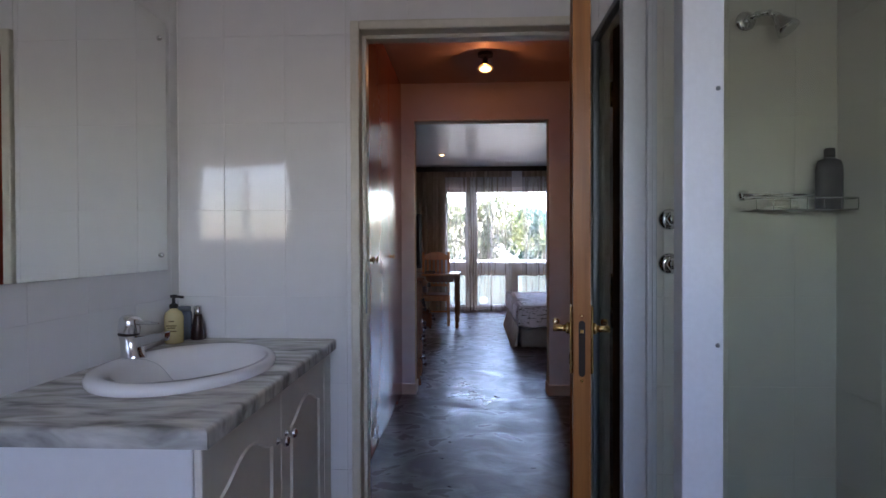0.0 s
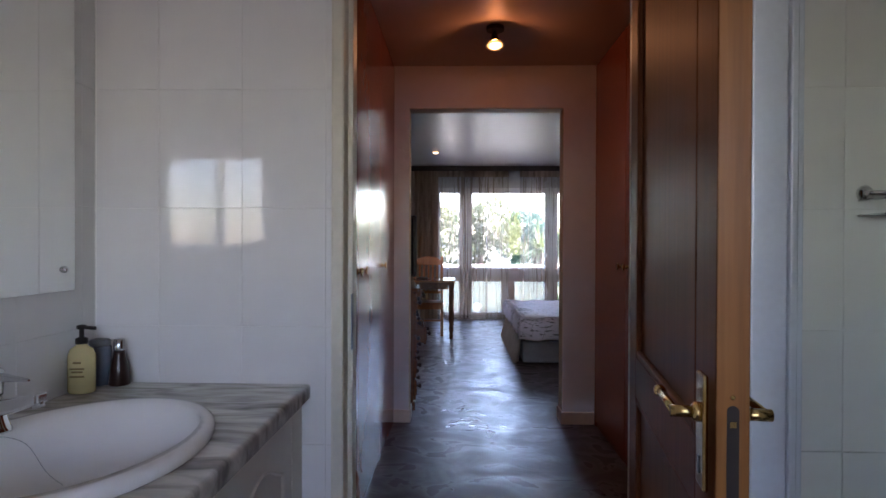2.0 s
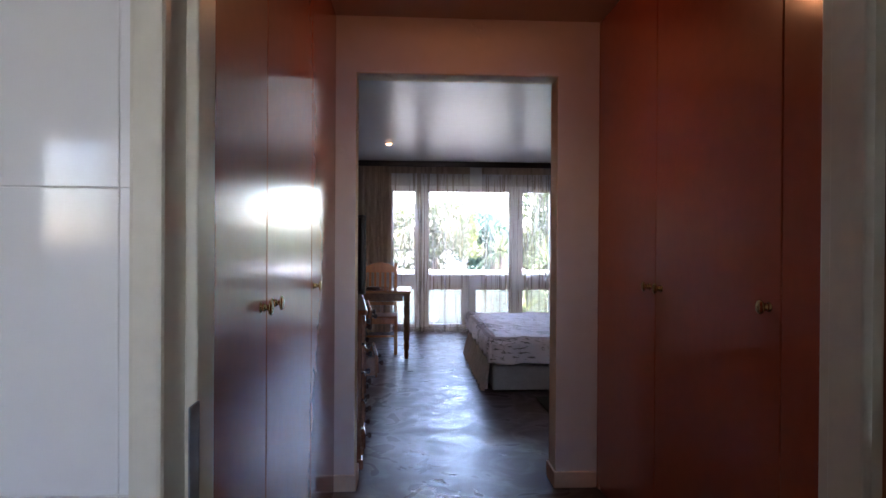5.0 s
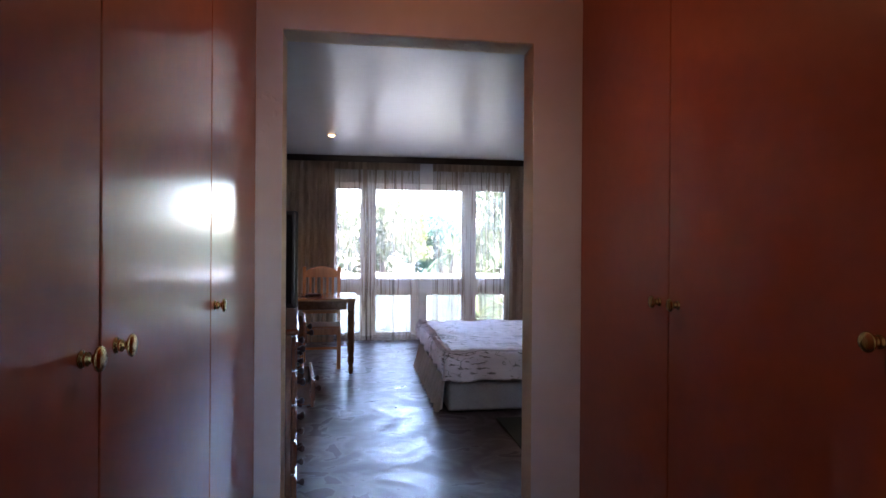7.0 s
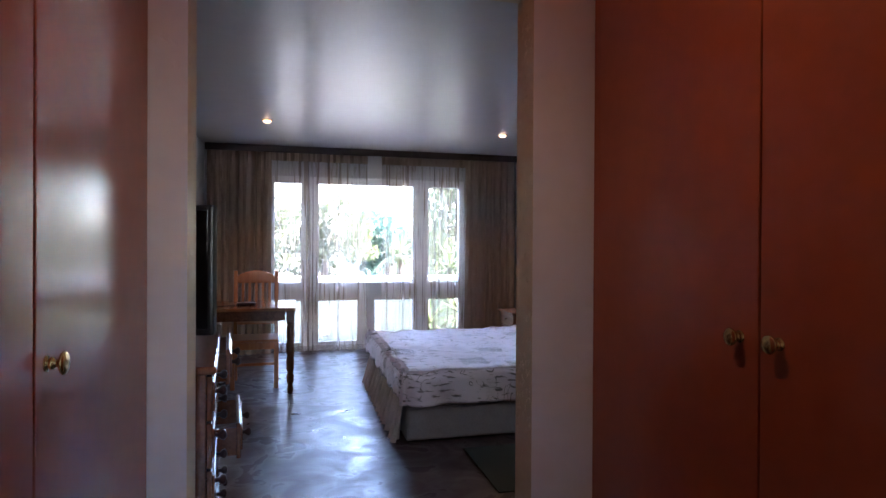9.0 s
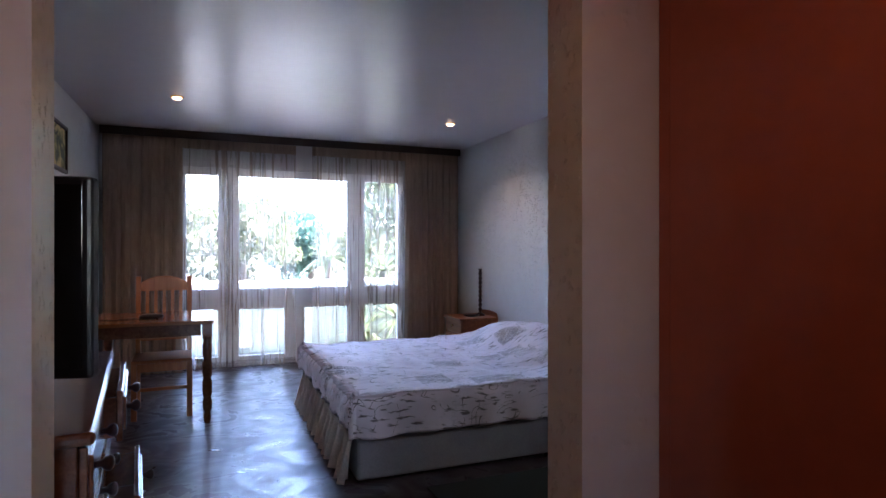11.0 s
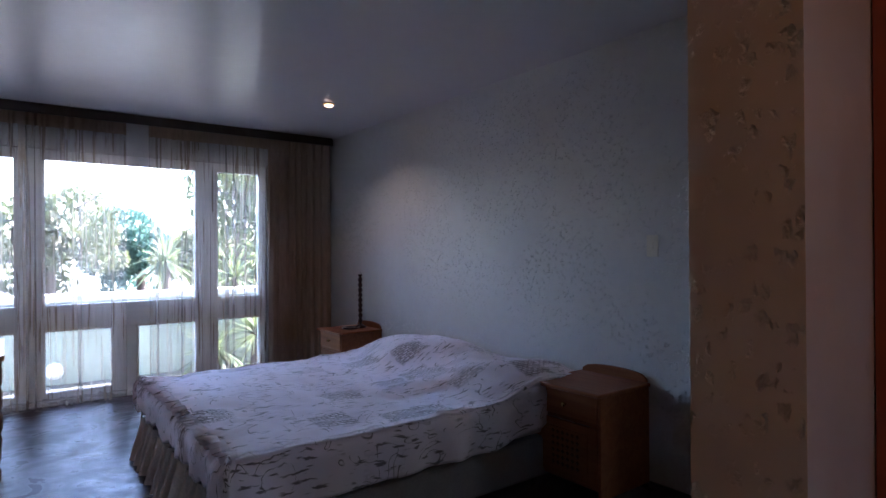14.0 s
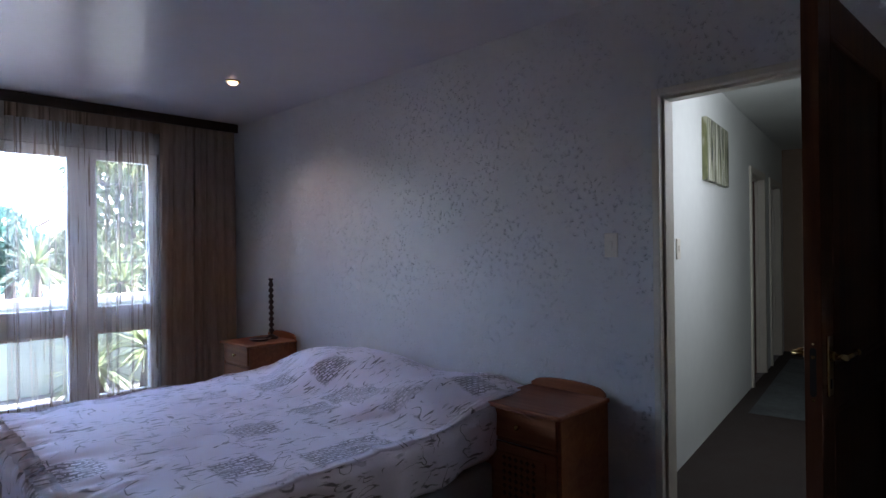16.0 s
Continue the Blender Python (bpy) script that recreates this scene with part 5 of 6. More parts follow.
def countertop():
    """Worktop with a rolled front edge and an oval cut-out for the basin."""
    bm = bmesh.new()
    n = 48
    x0, x1, y0, y1, z0, z1 = -1.098, VX, VY0, 1.948, VH - 0.040, VH
    ring, outer = [], []
    for k in range(n):
        a = 2 * math.pi * k / n
        c, s = math.cos(a), math.sin(a)
        ring.append((SX + SA * 0.94 * c, SY + SB * 0.95 * s))
        t = min((x1 - SX) / c if c > 1e-6 else (x0 - SX) / c if c < -1e-6 else 9, (y1 - SY) / s if s > 1e-6 else (y0 - SY) / s if s < -1e-6 else 9)
        outer.append((SX + t * c, SY + t * s))
    pts = {"rt": [bm.verts.new((x, y, z1)) for x, y in ring], "ot": [bm.verts.new((x, y, z1)) for x, y in outer], "rb": [bm.verts.new((x, y, z0)) for x, y in ring], "ob": [bm.verts.new((x, y, z0)) for x, y in outer]}
    for cx, cy in ((x0, y0), (x1, y0), (x1, y1), (x0, y1)):
        k = min(range(n), key=lambda q: (outer[q][0] - cx) ** 2 + (outer[q][1] - cy) ** 2)
        for key, z in (("ot", z1), ("ob", z0)):
            pts[key][k].co = Vector((cx, cy, z))
    for k in range(n):
        j = (k + 1) % n
        for a, b in (("rt", "ot"), ("ot", "ob"), ("ob", "rb"), ("rb", "rt")):
            bm.faces.new((pts[a][k], pts[a][j], pts[b][j], pts[b][k]))
    bmesh.ops.recalc_face_normals(bm, faces=bm.faces)
    es = [e for e in bm.edges if all(v in pts["ot"] for v in e.verts)]
    bmesh.ops.bevel(bm, geom=es, offset=0.010, segments=3, affect="EDGES", profile=0.5)
    return mesh("countertop", bm, M_MARBLE, "grey veined laminate worktop with a rounded edge", "countertop")


countertop()


def basin():
    b = thing("basin", (SX, SY, VH), 0, "oval white porcelain drop-in basin in the worktop", "basin")
    bm = bmesh.new()
    n = 48
    prof = [(1.0, 0.0005, 0), (1.015, 0.008, 0), (1.01, 0.020, 0), (0.97, 0.028, 0), (0.90, 0.029, 0.0), (0.84, 0.020, 0.02), (0.80, -0.02, 0.035), (0.70, -0.085, 0.04), (0.50, -0.125, 0.04), (0.10, -0.138, 0.03)]
    rings = []
    for r, z, sh in prof:
        rings.append([bm.verts.new((SA * r * math.cos(2 * math.pi * k / n) + sh, SB * r * math.sin(2 * math.pi * k / n), z)) for k in range(n)])
    for p, q in zip(rings, rings[1:]):
        for k in range(n):
            bm.faces.new((p[k], p[(k + 1) % n], q[(k + 1) % n], q[k])).smooth = True
    bm.faces.new(rings[-1])
    part("bowl", bm, M_PORCELAIN, b)
    bm = bmesh.new()
    lathe(bm, [(0.024, 0), (0.024, 0.004), (0.016, 0.005)], 20, pose(0.03, 0, -0.138))
    part("waste", bm, M_CHROME, b)
    bm = bmesh.new()
    pts = [Vector((-0.16 + 0.012 * k, 0.02 * math.sin(k * 0.4), 0.03 - (k * 0.012) ** 1.5 * 1.3 if k else 0.035)) for k in range(14)]
    for p, q in zip(pts, pts[1:]):
        rod(bm, p, q, 0.0008, 6)
    part("plug_chain", bm, M_CHROME, b)


basin()


def mixer_tap():
    t = thing("mixer_tap", (SX - SA * 0.86, SY + 0.04, VH + 0.028), -8, "chrome single-lever mixer tap on the basin rim", "tap")
    bm = bmesh.new()
    for v in lathe(bm, [(0.036, 0), (0.037, 0.003), (0.034, 0.010), (0.030, 0.040), (0.029, 0.064), (0.027, 0.067)], 28):
        v.co.x += 0.016 * (0.067 - v.co.z) / 0.067
        v.co.y *= 0.9
    part("body", bm, M_CHROME, t)
    bm = bmesh.new()
    lathe(bm, [(0.0285, 0.066), (0.0300, 0.068), (0.0300, 0.0715), (0.0285, 0.073)], 24)
    part("collar", bm, M_BLACK, t)
    cap = Matrix.Translation((0, 0, 0.072)) @ pose(0, 0, 0, 0, 6, 0)
    bm = bmesh.new()
    lathe(bm, [(0.0285, 0), (0.0305, 0.003), (0.0305, 0.032), (0.029, 0.043), (0.022, 0.050), (0.008, 0.053)], 28, cap)
    part("cap", bm, M_CHROME, t)
    bm = bmesh.new()
    for v in box(bm, 0.020, 0.100, -0.013, 0.013, 0.096, 0.112, 0.003):
        u = (v.co.x - 0.020) / 0.08
        v.co.y *= 1 - 0.72 * u
        v.co.z = 0.106 + (v.co.z - 0.104) * (1 - 0.68 * u) - 0.004 * u
    part("lever", bm, M_CHROME, t, "slim chrome lever")
    bm = bmesh.new()
    for v in box(bm, 0.010, 0.130, -0.018, 0.018, 0.022, 0.058, 0.006):
        u = (v.co.x - 0.010) / 0.12
        v.co.z = 0.040 + 0.030 * u + (v.co.z - 0.040) * (1 - 0.45 * u)
        v.co.y *= 1 - 0.25 * u
    part("spout", bm, M_CHROME, t)
    bm = bmesh.new()
    rod(bm, (0.118, 0, 0.066), (0.121, 0, 0.052), 0.0115, 14)
    part("aerator", bm, M_CHROME, t)


mixer_tap()


def soap_dispenser():
    s = thing("soap_dispenser", (-1.058, 1.825, VH), 8, "pale yellow pump soap bottle with a black pump, on the worktop", "bottle")
    m = material("yellow_liquid_soap", (0.62, 0.52, 0.26), 0.15, scale=20, vary=0.03)
    bm = bmesh.new()
    vs = lathe(bm, [(0.030, 0), (0.034, 0.005), (0.034, 0.098), (0.028, 0.114), (0.014, 0.124), (0.013, 0.130)], 24)
    for v in vs:
        v.co.y *= 0.72
    part("bottle", bm, m, s)
    bm = bmesh.new()
    lathe(bm, [(0.015, 0.128), (0.015, 0.142), (0.006, 0.146), (0.006, 0.165), (0.012, 0.167), (0.012, 0.176), (0.004, 0.178)], 14)
    rod(bm, (0, 0, 0.171), (0.035, 0.0, 0.168), 0.005)
    part("pump", bm, M_BLACK, s, "black pump head")
    bm = bmesh.new()
    for z, w in ((0.082, 0.010), (0.066, 0.018), (0.058, 0.014), (0.046, 0.018)):
        box(bm, -w, w, -0.0254, -0.0244, z - 0.0025, z + 0.0025)
    part("label", bm, material("label_print", (0.22, 0.16, 0.05), 0.5), s, "small illegible brown print")


soap_dispenser()
b = thing("perfume_bottle", (-1.010, 1.913, VH), 0, "dark flared perfume bottle with a silver cap, on the worktop", "bottle")
bm = bmesh.new()
lathe(bm, [(0.026, 0), (0.0275, 0.004), (0.022, 0.05), (0.015, 0.085), (0.014, 0.095)], 20)
part("glass", bm, M_EBONY, b)
bm = bmesh.new()
lathe(bm, [(0.014, 0.0955), (0.0145, 0.10), (0.0145, 0.126), (0.010, 0.129)], 20)
part("cap", bm, M_CHROME, b, "silver cap")
b = thing("glass_jar", (-1.068, 1.917, VH), 0, "small blue-grey glass jar behind the soap", "jar")
bm = bmesh.new()
lathe(bm, [(0.028, 0), (0.030, 0.004), (0.030, 0.10), (0.026, 0.108)], 20)
part("jar", bm, material("blue_glass", (0.16, 0.20, 0.27), 0.1, vary=0.02), b)
bm = bmesh.new()
lathe(bm, [(0.027, 0.1085), (0.027, 0.122), (0.022, 0.125)], 20)
part("lid", bm, M_DARKALU, b)

# mirror with four dome screws
mi = thing("mirror", (0, 0, 0), 0, "large frameless wall mirror held by dome screws above the basin", "mirror")
pbox("glass", mi, M_MIRROR, -1.099, -1.094, 0.60, 1.853, 1.107, 2.02, 0.001)
for y in (0.65, 1.81):
    for z in (1.163, 1.95):
        bm = bmesh.new()
        lathe(bm, [(0.009, 0), (0.009, 0.004), (0.006, 0.009), (0.002, 0.011)], 14, Matrix.Translation((-1.094, y, z)) @ pose(0, 0, 0, 0, 90, 0))
        part("dome_screw", bm, M_CHROME, mi)


# ---- shower ----
def shower():
    e = thing("shower_enclosure", (0, 0, 0), 0, "aluminium-framed glass shower enclosure in the corner", "shower")
    # corner post, return stile, wall channel
    pbox("corner_post", e, M_ALU, 0.462, 0.545, 0.95, 1.005, 0.10, 2.30, 0.004, "wide pale aluminium post with screws")
    for z in (0.995, 1.515):
        bm = bmesh.new()
        lathe(bm, [(0.005, 0), (0.004, 0.003), (0.001, 0.004)], 10, Matrix.Translation((0.532, 0.95, z)) @ pose(0, 0, 0, 90, 0, 0))
        part("screw", bm, M_DARKALU, e)
    pbox("door_stile", e, M_ALU, 0.455, 0.5195, 1.385, 1.425, 0.10, 2.28, 0.004)
    pbox("glazing_bead", e, M_ALU, 0.520, 0.5345, 1.378, 1.432, 0.10, 2.28, 0.003)
    pbox("door_seal", e, M_ALU, 0.535, 0.550, 1.39, 1.42, 0.10, 2.28, 0.003)
    bm = bmesh.new()
    box(bm, 0.485, 0.515, 1.925, 1.949, 0.10, 1.97, 0.003)
    part("wall_channel", bm, M_DARKALU, e)
    bm = bmesh.new()
    box(bm, 0.485, 0.515, 1.43, 1.925, 1.945, 1.97, 0.003)
    part("head_rail", bm, M_DARKALU, e)
    bm = bmesh.new()
    box(bm, 0.485, 0.520, 1.43, 1.475, 0.10, 1.945, 0.003)
    part("inner_stile", bm, M_DARKALU, e)
    pbox("kerb", e, M_PORCELAIN, 0.45, 1.372, 0.94, 1.02, 0.0, 0.10, 0.008)
    pbox("kerb", e, M_PORCELAIN, 0.45, 0.56, 1.022, 1.945, 0.0, 0.10, 0.008)
    pbox("pane", e, M_SHOWER, 0.497, 0.503, 1.476, 1.924, 0.10, 1.945, 0)
    pbox("pane", e, M_SHOWER, 0.546, 1.37, 0.972, 0.978, 0.10, 2.30, 0)
    pbox("head_rail", e, M_ALU, 0.546, 1.37, 0.955, 0.998, 2.30, 2.34, 0.003)


shower()
for z in (1.288, 1.124):
    t = thing("shower_tap", (0.767, 1.946, z), 0, "round chrome shower tap on the tiled wall", "tap", "shower taps")
    bm = bmesh.new()
    lathe(bm, [(0.040, 0), (0.040, 0.004), (0.030, 0.012), (0.018, 0.016)], 24, pose(0, 0, 0, 90, 0, 0))
    part("flange", bm, M_CHROME, t)
    bm = bmesh.new()
    lathe(bm, [(0.016, 0.014), (0.020, 0.025), (0.024, 0.045), (0.021, 0.055), (0.008, 0.058)], 6, pose(0, 0, 0, 90, 0, 0))
    rod(bm, (0, -0.045, 0), (0.042, -0.048, 0.0), 0.006)
    part("handle", bm, M_CHROME, t)
h = thing("overhead_shower", (1.043, 1.946, 2.015), 0, "chrome shower rose on a short bent arm", "shower head")
bm = bmesh.new()
lathe(bm, [(0.036, 0), (0.036, 0.004), (0.024, 0.012), (0.014, 0.014)], 24, pose(0, 0, 0, 90, 0, 0))
part("flange", bm, M_CHROME, h)
bm = bmesh.new()
for a, b in (((0, 0, 0), (0.018, -0.05, 0.006)), ((0.018, -0.05, 0.006), (0.045, -0.085, -0.002)), ((0.045, -0.085, -0.002), (0.060, -0.10, -0.022))):
    rod(bm, a, b, 0.011, 12)
part("arm", bm, M_CHROME, h)
bm = bmesh.new()
aim = Vector((0.42, -0.38, -0.82)).to_track_quat("Z", "Y").to_matrix().to_4x4()
lathe(bm, [(0.013, -0.004), (0.017, 0.010), (0.022, 0.024), (0.038, 0.058), (0.040, 0.070), (0.033, 0.073)], 24, Matrix.Translation((0.060, -0.10, -0.020)) @ aim)
part("rose", bm, M_CHROME, h)


def caddy():
    c = thing("shower_caddy", (0, 0, 0), 0, "wire corner shelf on the shower wall holding toiletries", "shelf")
    bm = bmesh.new()
    for y in (1.93, 1.89, 1.85, 1.81):
        rod(bm, (1.02, y, 1.315), (1.362, y, 1.315), 0.0025, 6)
    for x in (1.02, 1.14, 1.25, 1.362):
        rod(bm, (x, 1.945, 1.315), (x, 1.81, 1.315), 0.0025, 6)
    for z in (1.355,):
        rod(bm, (1.02, 1.81, z), (1.362, 1.81, z), 0.003, 6)
        for x in (1.02, 1.362):
            rod(bm, (x, 1.81, z), (x, 1.945, z), 0.003, 6)
        for k in range(7):
            x = 1.02 + 0.057 * k
            rod(bm, (x, 1.81, 1.315), (x, 1.81, z), 0.002, 6)
    part("wire_basket", bm, M_CHROME, c)
    bm = bmesh.new()
    rod(bm, (1.03, 1.925, 1.375), (1.34, 1.925, 1.375), 0.007)
    part("bar", bm, M_CHROME, c)
    for x in (1.035, 1.335):
        bm = bmesh.new()
        lathe(bm, [(0.022, 0), (0.022, 0.006), (0.012, 0.02)], 16, pose(x, 1.946, 1.375, 90, 0, 0))
        part("bracket", bm, M_CHROME, c)


caddy()
b = thing("shampoo_bottle", (1.30, 1.87, 1.318), 0, "tall dark shampoo bottle on the wire shelf", "bottle")
bm = bmesh.new()
vs = lathe(bm, [(0.044, 0), (0.047, 0.005), (0.047, 0.145), (0.040, 0.172), (0.016, 0.182)], 24)
for v in vs:
    v.co.y *= 0.6
part("body", bm, M_BLACK, b)
bm = bmesh.new()
lathe(bm, [(0.018, 0.1825), (0.018, 0.212), (0.014, 0.216)], 16)
part("cap", bm, M_BLACK, b)
t = thing("cream_tube", (1.09, 1.865, 1.334), 0, "white squeeze tube lying on the wire shelf", "tube")
bm = bmesh.new()
rod(bm, (0, 0, 0), (0.10, 0.01, 0), 0.013, 12)
part("tube", bm, M_PORCELAIN, t)
bm = bmesh.new()
rod(bm, (0.1005, 0.01, 0), (0.135, 0.012, 0), 0.016, 14)
part("cap", bm, M_MELAMINE, t)
r = thing("razor", (1.10, 1.83, 1.322), 0, "pale disposable razor lying on the wire shelf", "razor")
bm = bmesh.new()
rod(bm, (-0.04, 0, 0), (0.07, -0.005, 0.006), 0.004, 8)
box(bm, 0.068, 0.078, -0.024, 0.016, -0.002, 0.012, 0.002)
part("body", bm, M_MELAMINE, r)

# bathroom window behind the start
w = thing("window_2", (0, -1.75, 0), 0, "white-framed bathroom window", "window", kind="structure")
for a, b, c, d in ((-0.45, -0.40, 1.2, 2.05), (0.60, 0.65, 1.2, 2.05), (-0.40, 0.60, 1.2, 1.25), (-0.40, 0.60, 2.0, 2.05), (0.07, 0.13, 1.25, 2.0)):
    pbox("frame_bar", w, M_UPVC, a, b, -0.03, 0.03, c, d, 0.004)
for a, b in ((-0.40, 0.07), (0.13, 0.60)):
    p = pbox("pane", w, M_GLASS, a, b, -0.003, 0.003, 1.25, 2.0, 0)
    p.visible_shadow = False


# ---- outdoors, beyond the big window ----
def leaf_cloud(bm, rnd, cx, cy, cz, rx, ry, rz, count, size):
    """Many small tilted leaves through an uneven crown volume."""
    for _ in range(count):
        while True:
            p = Vector((rnd.uniform(-1, 1), rnd.uniform(-1, 1), rnd.uniform(-1, 1)))
            if p.length < 1:
                break
        p = p.normalized() * p.length ** 0.5
        q = Vector((cx + p.x * rx, cy + p.y * ry, cz + p.z * rz))
        if noise.noise(q * 0.9) < -0.12:
            continue
        s = size * rnd.uniform(0.6, 1.4)
        m = Matrix.Translation(q) @ Euler((rnd.uniform(0, 6.3), rnd.uniform(0, 6.3), rnd.uniform(0, 6.3))).to_matrix().to_4x4()
        vs = [bm.verts.new(m @ Vector(c)) for c in ((-s, 0, 0), (0, -s * 0.45, s * 0.1), (s, 0, 0), (0, s * 0.45, s * 0.1))]
        bm.faces.new(vs)


M_LEAF = leaf_material("green_leaves", (0.11, 0.13, 0.06))
M_LEAF2 = leaf_material("blue_green_leaves", (0.06, 0.13, 0.10))
# lighter copy of the green leaves, sun brightness put into the colour
M_LEAF3 = leaf_material("sun_lightened_leaves", (0.17, 0.20, 0.09))
M_YUCCA = leaf_material("spiky_leaves", (0.14, 0.18, 0.08))
M_BARK = material("bark", (0.12, 0.09, 0.07), 0.9, scale=8, vary=0.3, bump=0.5, bump_scale=20)


def tree(x, y, h, r, seed, mat, label):
    rnd = random.Random(seed)
    t = thing("tree", (x, y, -0.15), 0, label, "tree", "garden trees")
    bm = bmesh.new()
    lathe(bm, [(0.14, 0), (0.11, h * 0.2), (0.08, h * 0.5), (0.03, h * 0.8)], 10)
    for k in range(5):
        a = k * 1.3 + rnd.random()
        z = h * (0.3 + 0.09 * k)
        rod(bm, (0, 0, z), (math.cos(a) * r * 0.6, math.sin(a) * r * 0.6, z + h * 0.2), 0.03, 6)
    part("trunk", bm, M_BARK, t)
    bm = bmesh.new()
    for k in range(8):
        leaf_cloud(bm, rnd, rnd.uniform(-0.5, 0.5) * r, rnd.uniform(-0.5, 0.5) * r, h * rnd.uniform(0.22, 0.82), r * rnd.uniform(0.5, 0.8), r * rnd.uniform(0.5, 0.8), h * rnd.uniform(0.14, 0.26), 750, 0.085)
    part("crown", bm, mat, t)


def yucca(x, y, h, seed, blades=70):
    rnd = random.Random(seed)
    t = thing("yucca", (x, y, -0.15), 0, "spiky yucca plant with long narrow leaves in the garden", "plant", "yuccas")
    bm = bmesh.new()
    lathe(bm, [(0.10, 0), (0.075, h * 0.5), (0.06, h)], 10)
    part("trunk", bm, M_BARK, t)
    bm = bmesh.new()
    for k in range(blades):
        a, el, ln = rnd.uniform(0, 6.28), rnd.uniform(-0.6, 1.4), rnd.uniform(0.5, 0.8)
        prev = None
        for j in range(5):
            u = j / 4
            rr = ln * u * math.cos(el) * 1.0
            zz = h + ln * u * math.sin(el) - 0.28 * u * u * ln
            w = 0.03 * (1 - u) + 0.002
            c, s = math.cos(a), math.sin(a)
            cur = (bm.verts.new((c * rr - s * w, s * rr + c * w, zz)), bm.verts.new((c * rr + s * w, s * rr - c * w, zz)))
            if prev:
                bm.faces.new((prev[0], prev[1], cur[1], cur[0]))
            prev = cur
    part("leaves", bm, M_YUCCA, t)


structure("ground", material("pale_gravel_ground", (0.11, 0.11, 0.095), 0.9, scale=3, vary=0.2, bump=0.2, bump_scale=40), [(-600, 600, -600, 900, -0.35, -0.15)], "pale sunlit garden ground reaching away", "ground")
bm = bmesh.new()
gw = thing("garden_wall", (0, 0, 0), 0, "low grey-green garden wall, sunlit top painted as white coping", "wall")
box(bm, -9, 14, 11.60, 11.78, -0.15, 0.755, 0.01)
part("wall_body", bm, material("green_garden_wall", (0.30, 0.34, 0.28), 0.8, scale=2, vary=0.15, bump=0.1, bump_scale=30), gw)
bm = bmesh.new()
# white colour of this cap paints the sunlit top of the wall
box(bm, -9, 14, 11.56, 11.82, 0.7555, 0.835, 0.012)
part("coping", bm, material("sunlit_top_white", (0.72, 0.71, 0.68), 0.8, scale=2, vary=0.08, bump=0.1, bump_scale=30), gw, "coping coloured white for the sunlit wall top")
tree(-1.6, 20.0, 3.0, 1.5, 1, M_LEAF, "bushy green garden tree behind the low wall")
tree(0.6, 19.0, 3.1, 1.4, 2, M_LEAF, "bushy green garden tree behind the low wall")
tree(2.6, 20.5, 2.6, 1.3, 3, M_LEAF2, "blue-green shrub tree behind the low wall")
tree(5.2, 19.5, 2.4, 1.4, 11, M_LEAF2, "blue-green shrub tree behind the low wall")
tree(3.6, 18.2, 2.0, 1.2, 12, M_LEAF, "bushy green garden tree behind the low wall")
tree(-3.6, 19.4, 2.7, 1.5, 13, M_LEAF, "bushy green garden tree behind the low wall")
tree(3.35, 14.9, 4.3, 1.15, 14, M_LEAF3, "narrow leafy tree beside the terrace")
tree(7.4, 18.5, 4.6, 1.9, 4, M_LEAF, "tall leafy tree at the side of the garden")
tree(-5.5, 21.0, 3.6, 2.0, 5, M_LEAF, "broad leafy garden tree")
yucca(1.72, 13.2, 1.30, 6)
yucca(2.62, 12.9, 1.05, 7)
yucca(1.80, 11.05, 0.30, 9)
yucca(2.35, 11.15, 0.42, 15)
w = thing("bulkhead_lamp", (0.285, 11.60, 0.01), 0, "round white bulkhead lamp fixed to the garden wall, unlit", "lamp")
bm = bmesh.new()
lathe(bm, [(0.088, 0), (0.088, 0.018), (0.078, 0.026)], 24, pose(0, 0, 0, 90, 0, 0))
part("rim", bm, M_UPVC, w)
bm = bmesh.new()
lathe(bm, [(0.076, 0.024), (0.066, 0.048), (0.040, 0.064), (0.008, 0.070)], 24, pose(0, 0, 0, 90, 0, 0))
part("dome", bm, M_PORCELAIN, w)


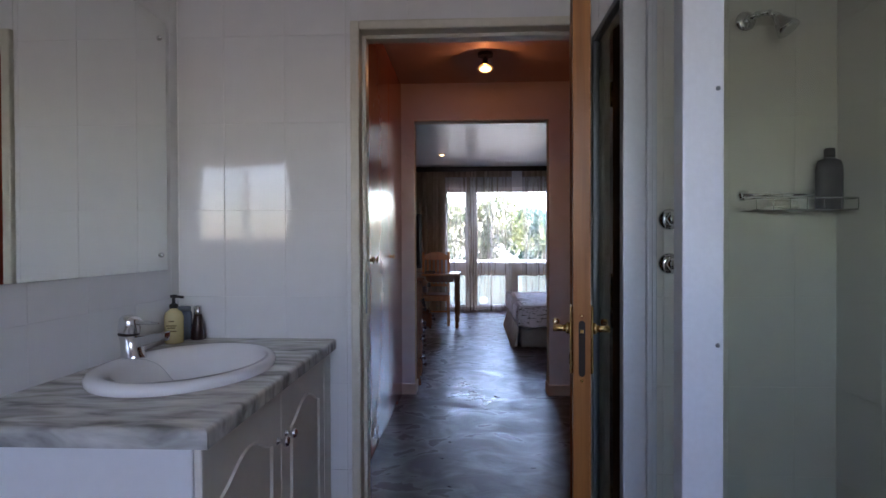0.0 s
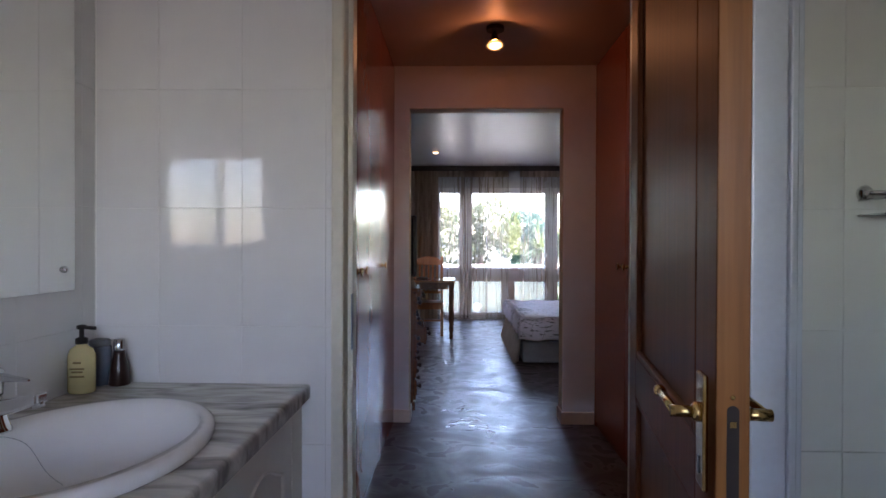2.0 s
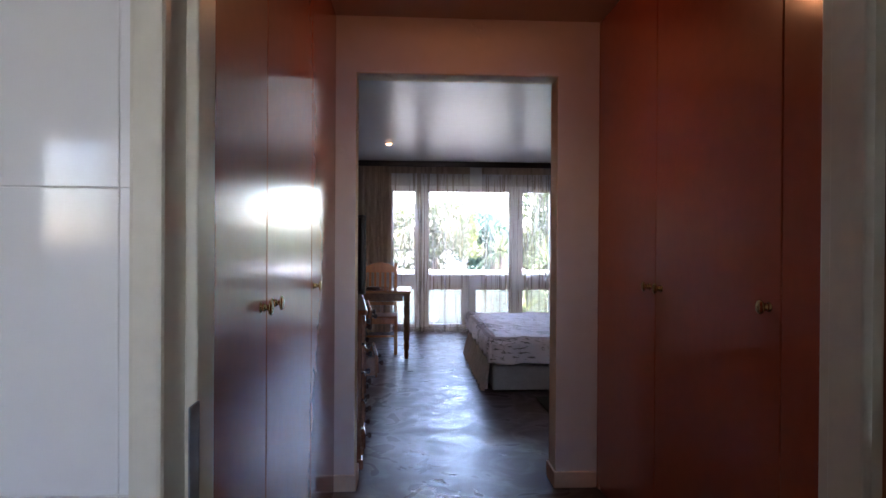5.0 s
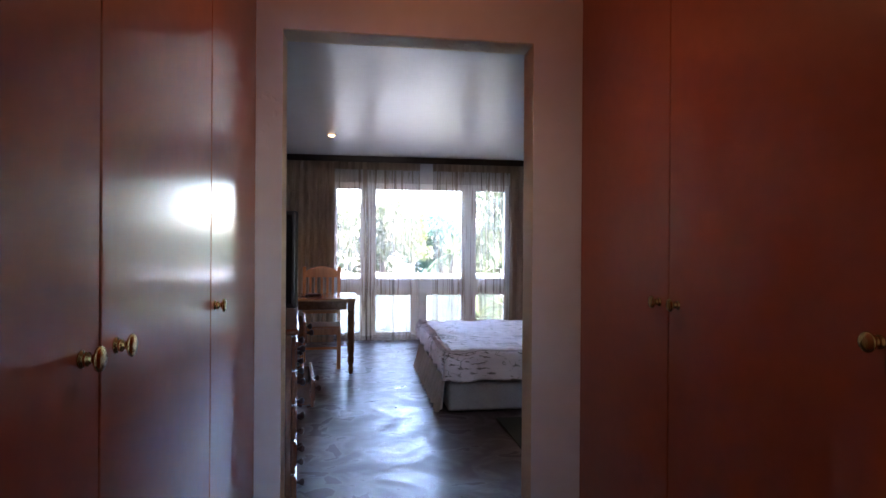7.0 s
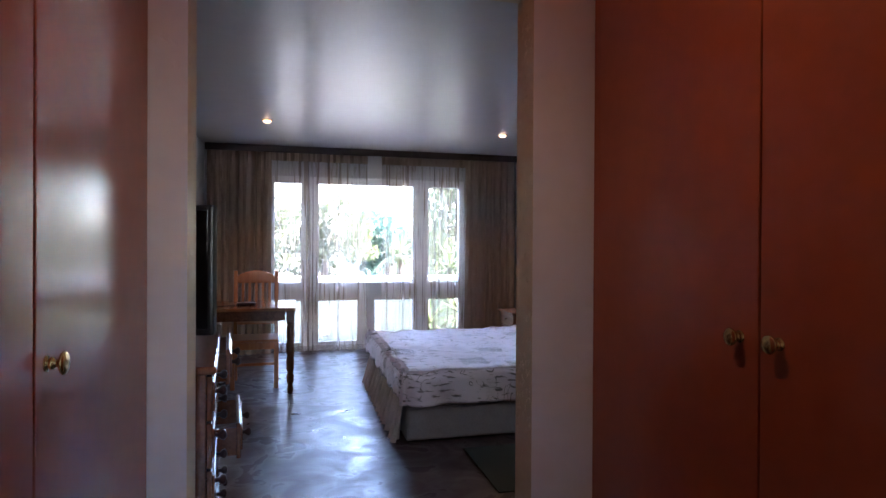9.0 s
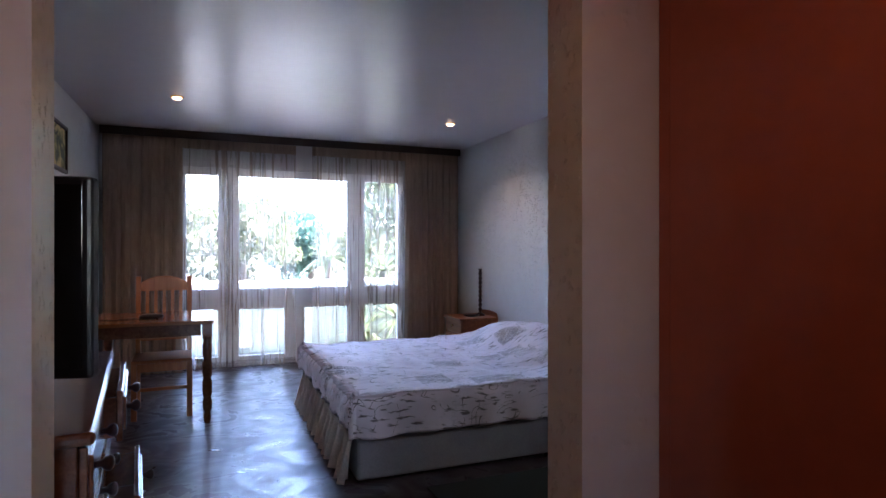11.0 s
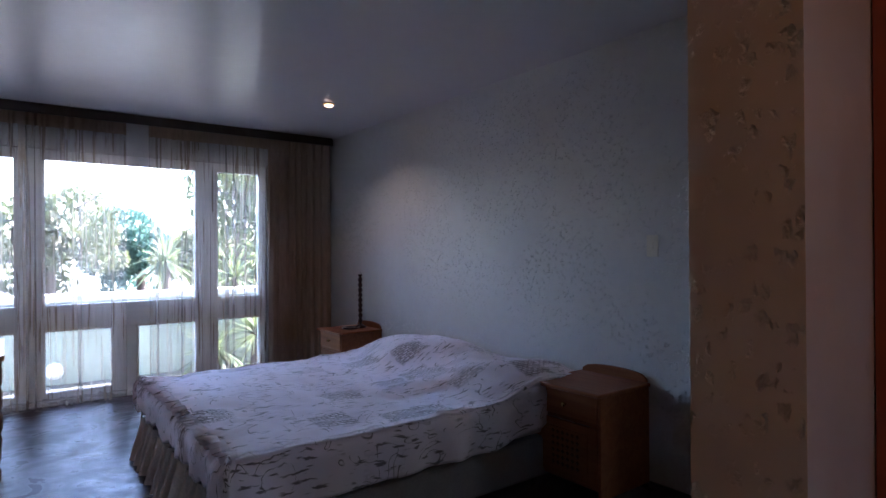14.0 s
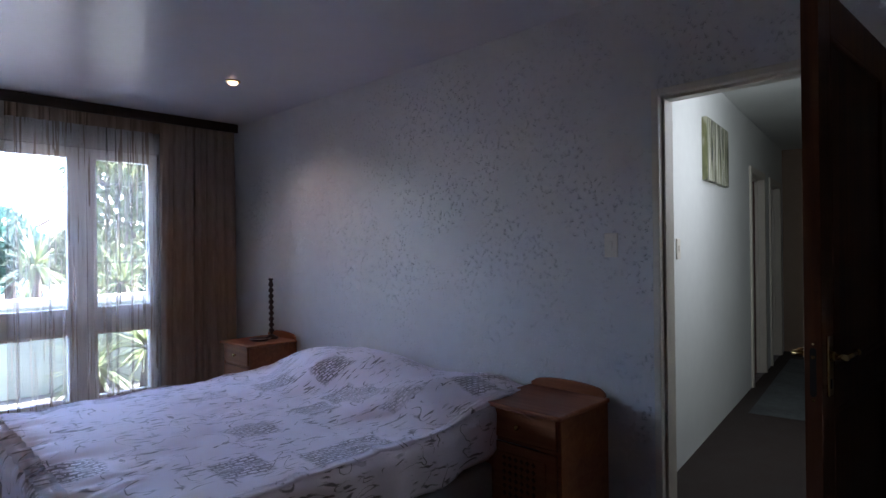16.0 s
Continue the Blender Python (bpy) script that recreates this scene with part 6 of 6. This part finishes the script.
# ---- tiles, last ----
def tile_wall(owner_name, m, width, height, u0, v0, tw, th, holes=()):
    """Glazed tiles as single pieces on the wall that they belong to; u along the wall, v up."""
    owner = bpy.data.objects[owner_name]
    cache = {}
    gap = 0.0011
    i0, j0 = -math.ceil(u0 / tw), -math.ceil(v0 / th)
    for i in range(i0, int((width - u0) / tw) + 2):
        for j in range(j0, int((height - v0) / th) + 2):
            a, b = max(0, u0 + i * tw), min(width, u0 + (i + 1) * tw)
            c, d = max(0, v0 + j * th), min(height, v0 + (j + 1) * th)
            cells = [(a, b, c, d)]
            for h0, h1, g0, g1 in holes:
                nxt = []
                for a1, b1, c1, d1 in cells:
                    if b1 <= h0 or a1 >= h1 or d1 <= g0 or c1 >= g1:
                        nxt.append((a1, b1, c1, d1))
                        continue
                    if a1 < h0:
                        nxt.append((a1, h0, c1, d1))
                    if b1 > h1:
                        nxt.append((h1, b1, c1, d1))
                    mid0, mid1 = max(a1, h0), min(b1, h1)
                    if d1 > g1:
                        nxt.append((mid0, mid1, g1, d1))
                cells = nxt
            for a1, b1, c1, d1 in cells:
                w, h = b1 - a1 - gap, d1 - c1 - gap
                if w < 0.008 or h < 0.008:
                    continue
                key = (round(w, 3), round(h, 3))
                if key not in cache:
                    bm = bmesh.new()
                    e, t = 0.0009, 0.0025
                    lo = [bm.verts.new((x, 0.0005, z)) for x, z in ((0, 0), (w, 0), (w, h), (0, h))]
                    mi_ = [bm.verts.new((x, -t + e, z)) for x, z in ((0, 0), (w, 0), (w, h), (0, h))]
                    hi = [bm.verts.new((x, -t, z)) for x, z in ((e, e), (w - e, e), (w - e, h - e), (e, h - e))]
                    for k in range(4):
                        n = (k + 1) % 4
                        bm.faces.new((lo[k], lo[n], mi_[n], mi_[k]))
                        bm.faces.new((mi_[k], mi_[n], hi[n], hi[k]))
                    bm.faces.new(hi)
                    me = bpy.data.meshes.new("tile")
                    bm.to_mesh(me)
                    bm.free()
                    me.materials.append(M_TILE)
                    cache[key] = me
                o = new("tile", cache[key])
                jit = (random.random() - 0.5) * 0.45
                o.parent = owner
                o.matrix_world = m @ pose(a1 + gap / 2, 0, c1 + gap / 2, jit, 0, jit * 0.6)


random.seed(21)
TW, TH = 0.2385, 0.334
tile_wall("wall_bathroom_north", Matrix.Translation((-1.10, 1.957, 0)), 2.475, 2.6, 0.18, 0.331, TW, TH, [(0.676, 1.583, -1, 2.048)])
tile_wall("wall_bathroom_west", Matrix.Translation((-1.106, -0.30, 0)) @ pose(0, 0, 0, 0, 0, 90), 2.25, 2.6, 0.05, 0.331, TW, TH)
tile_wall("wall_bathroom_east", Matrix.Translation((1.378, 1.95, 0)) @ pose(0, 0, 0, 0, 0, -90), 1.6, 2.6, 0.0, 0.331, TW, TH)
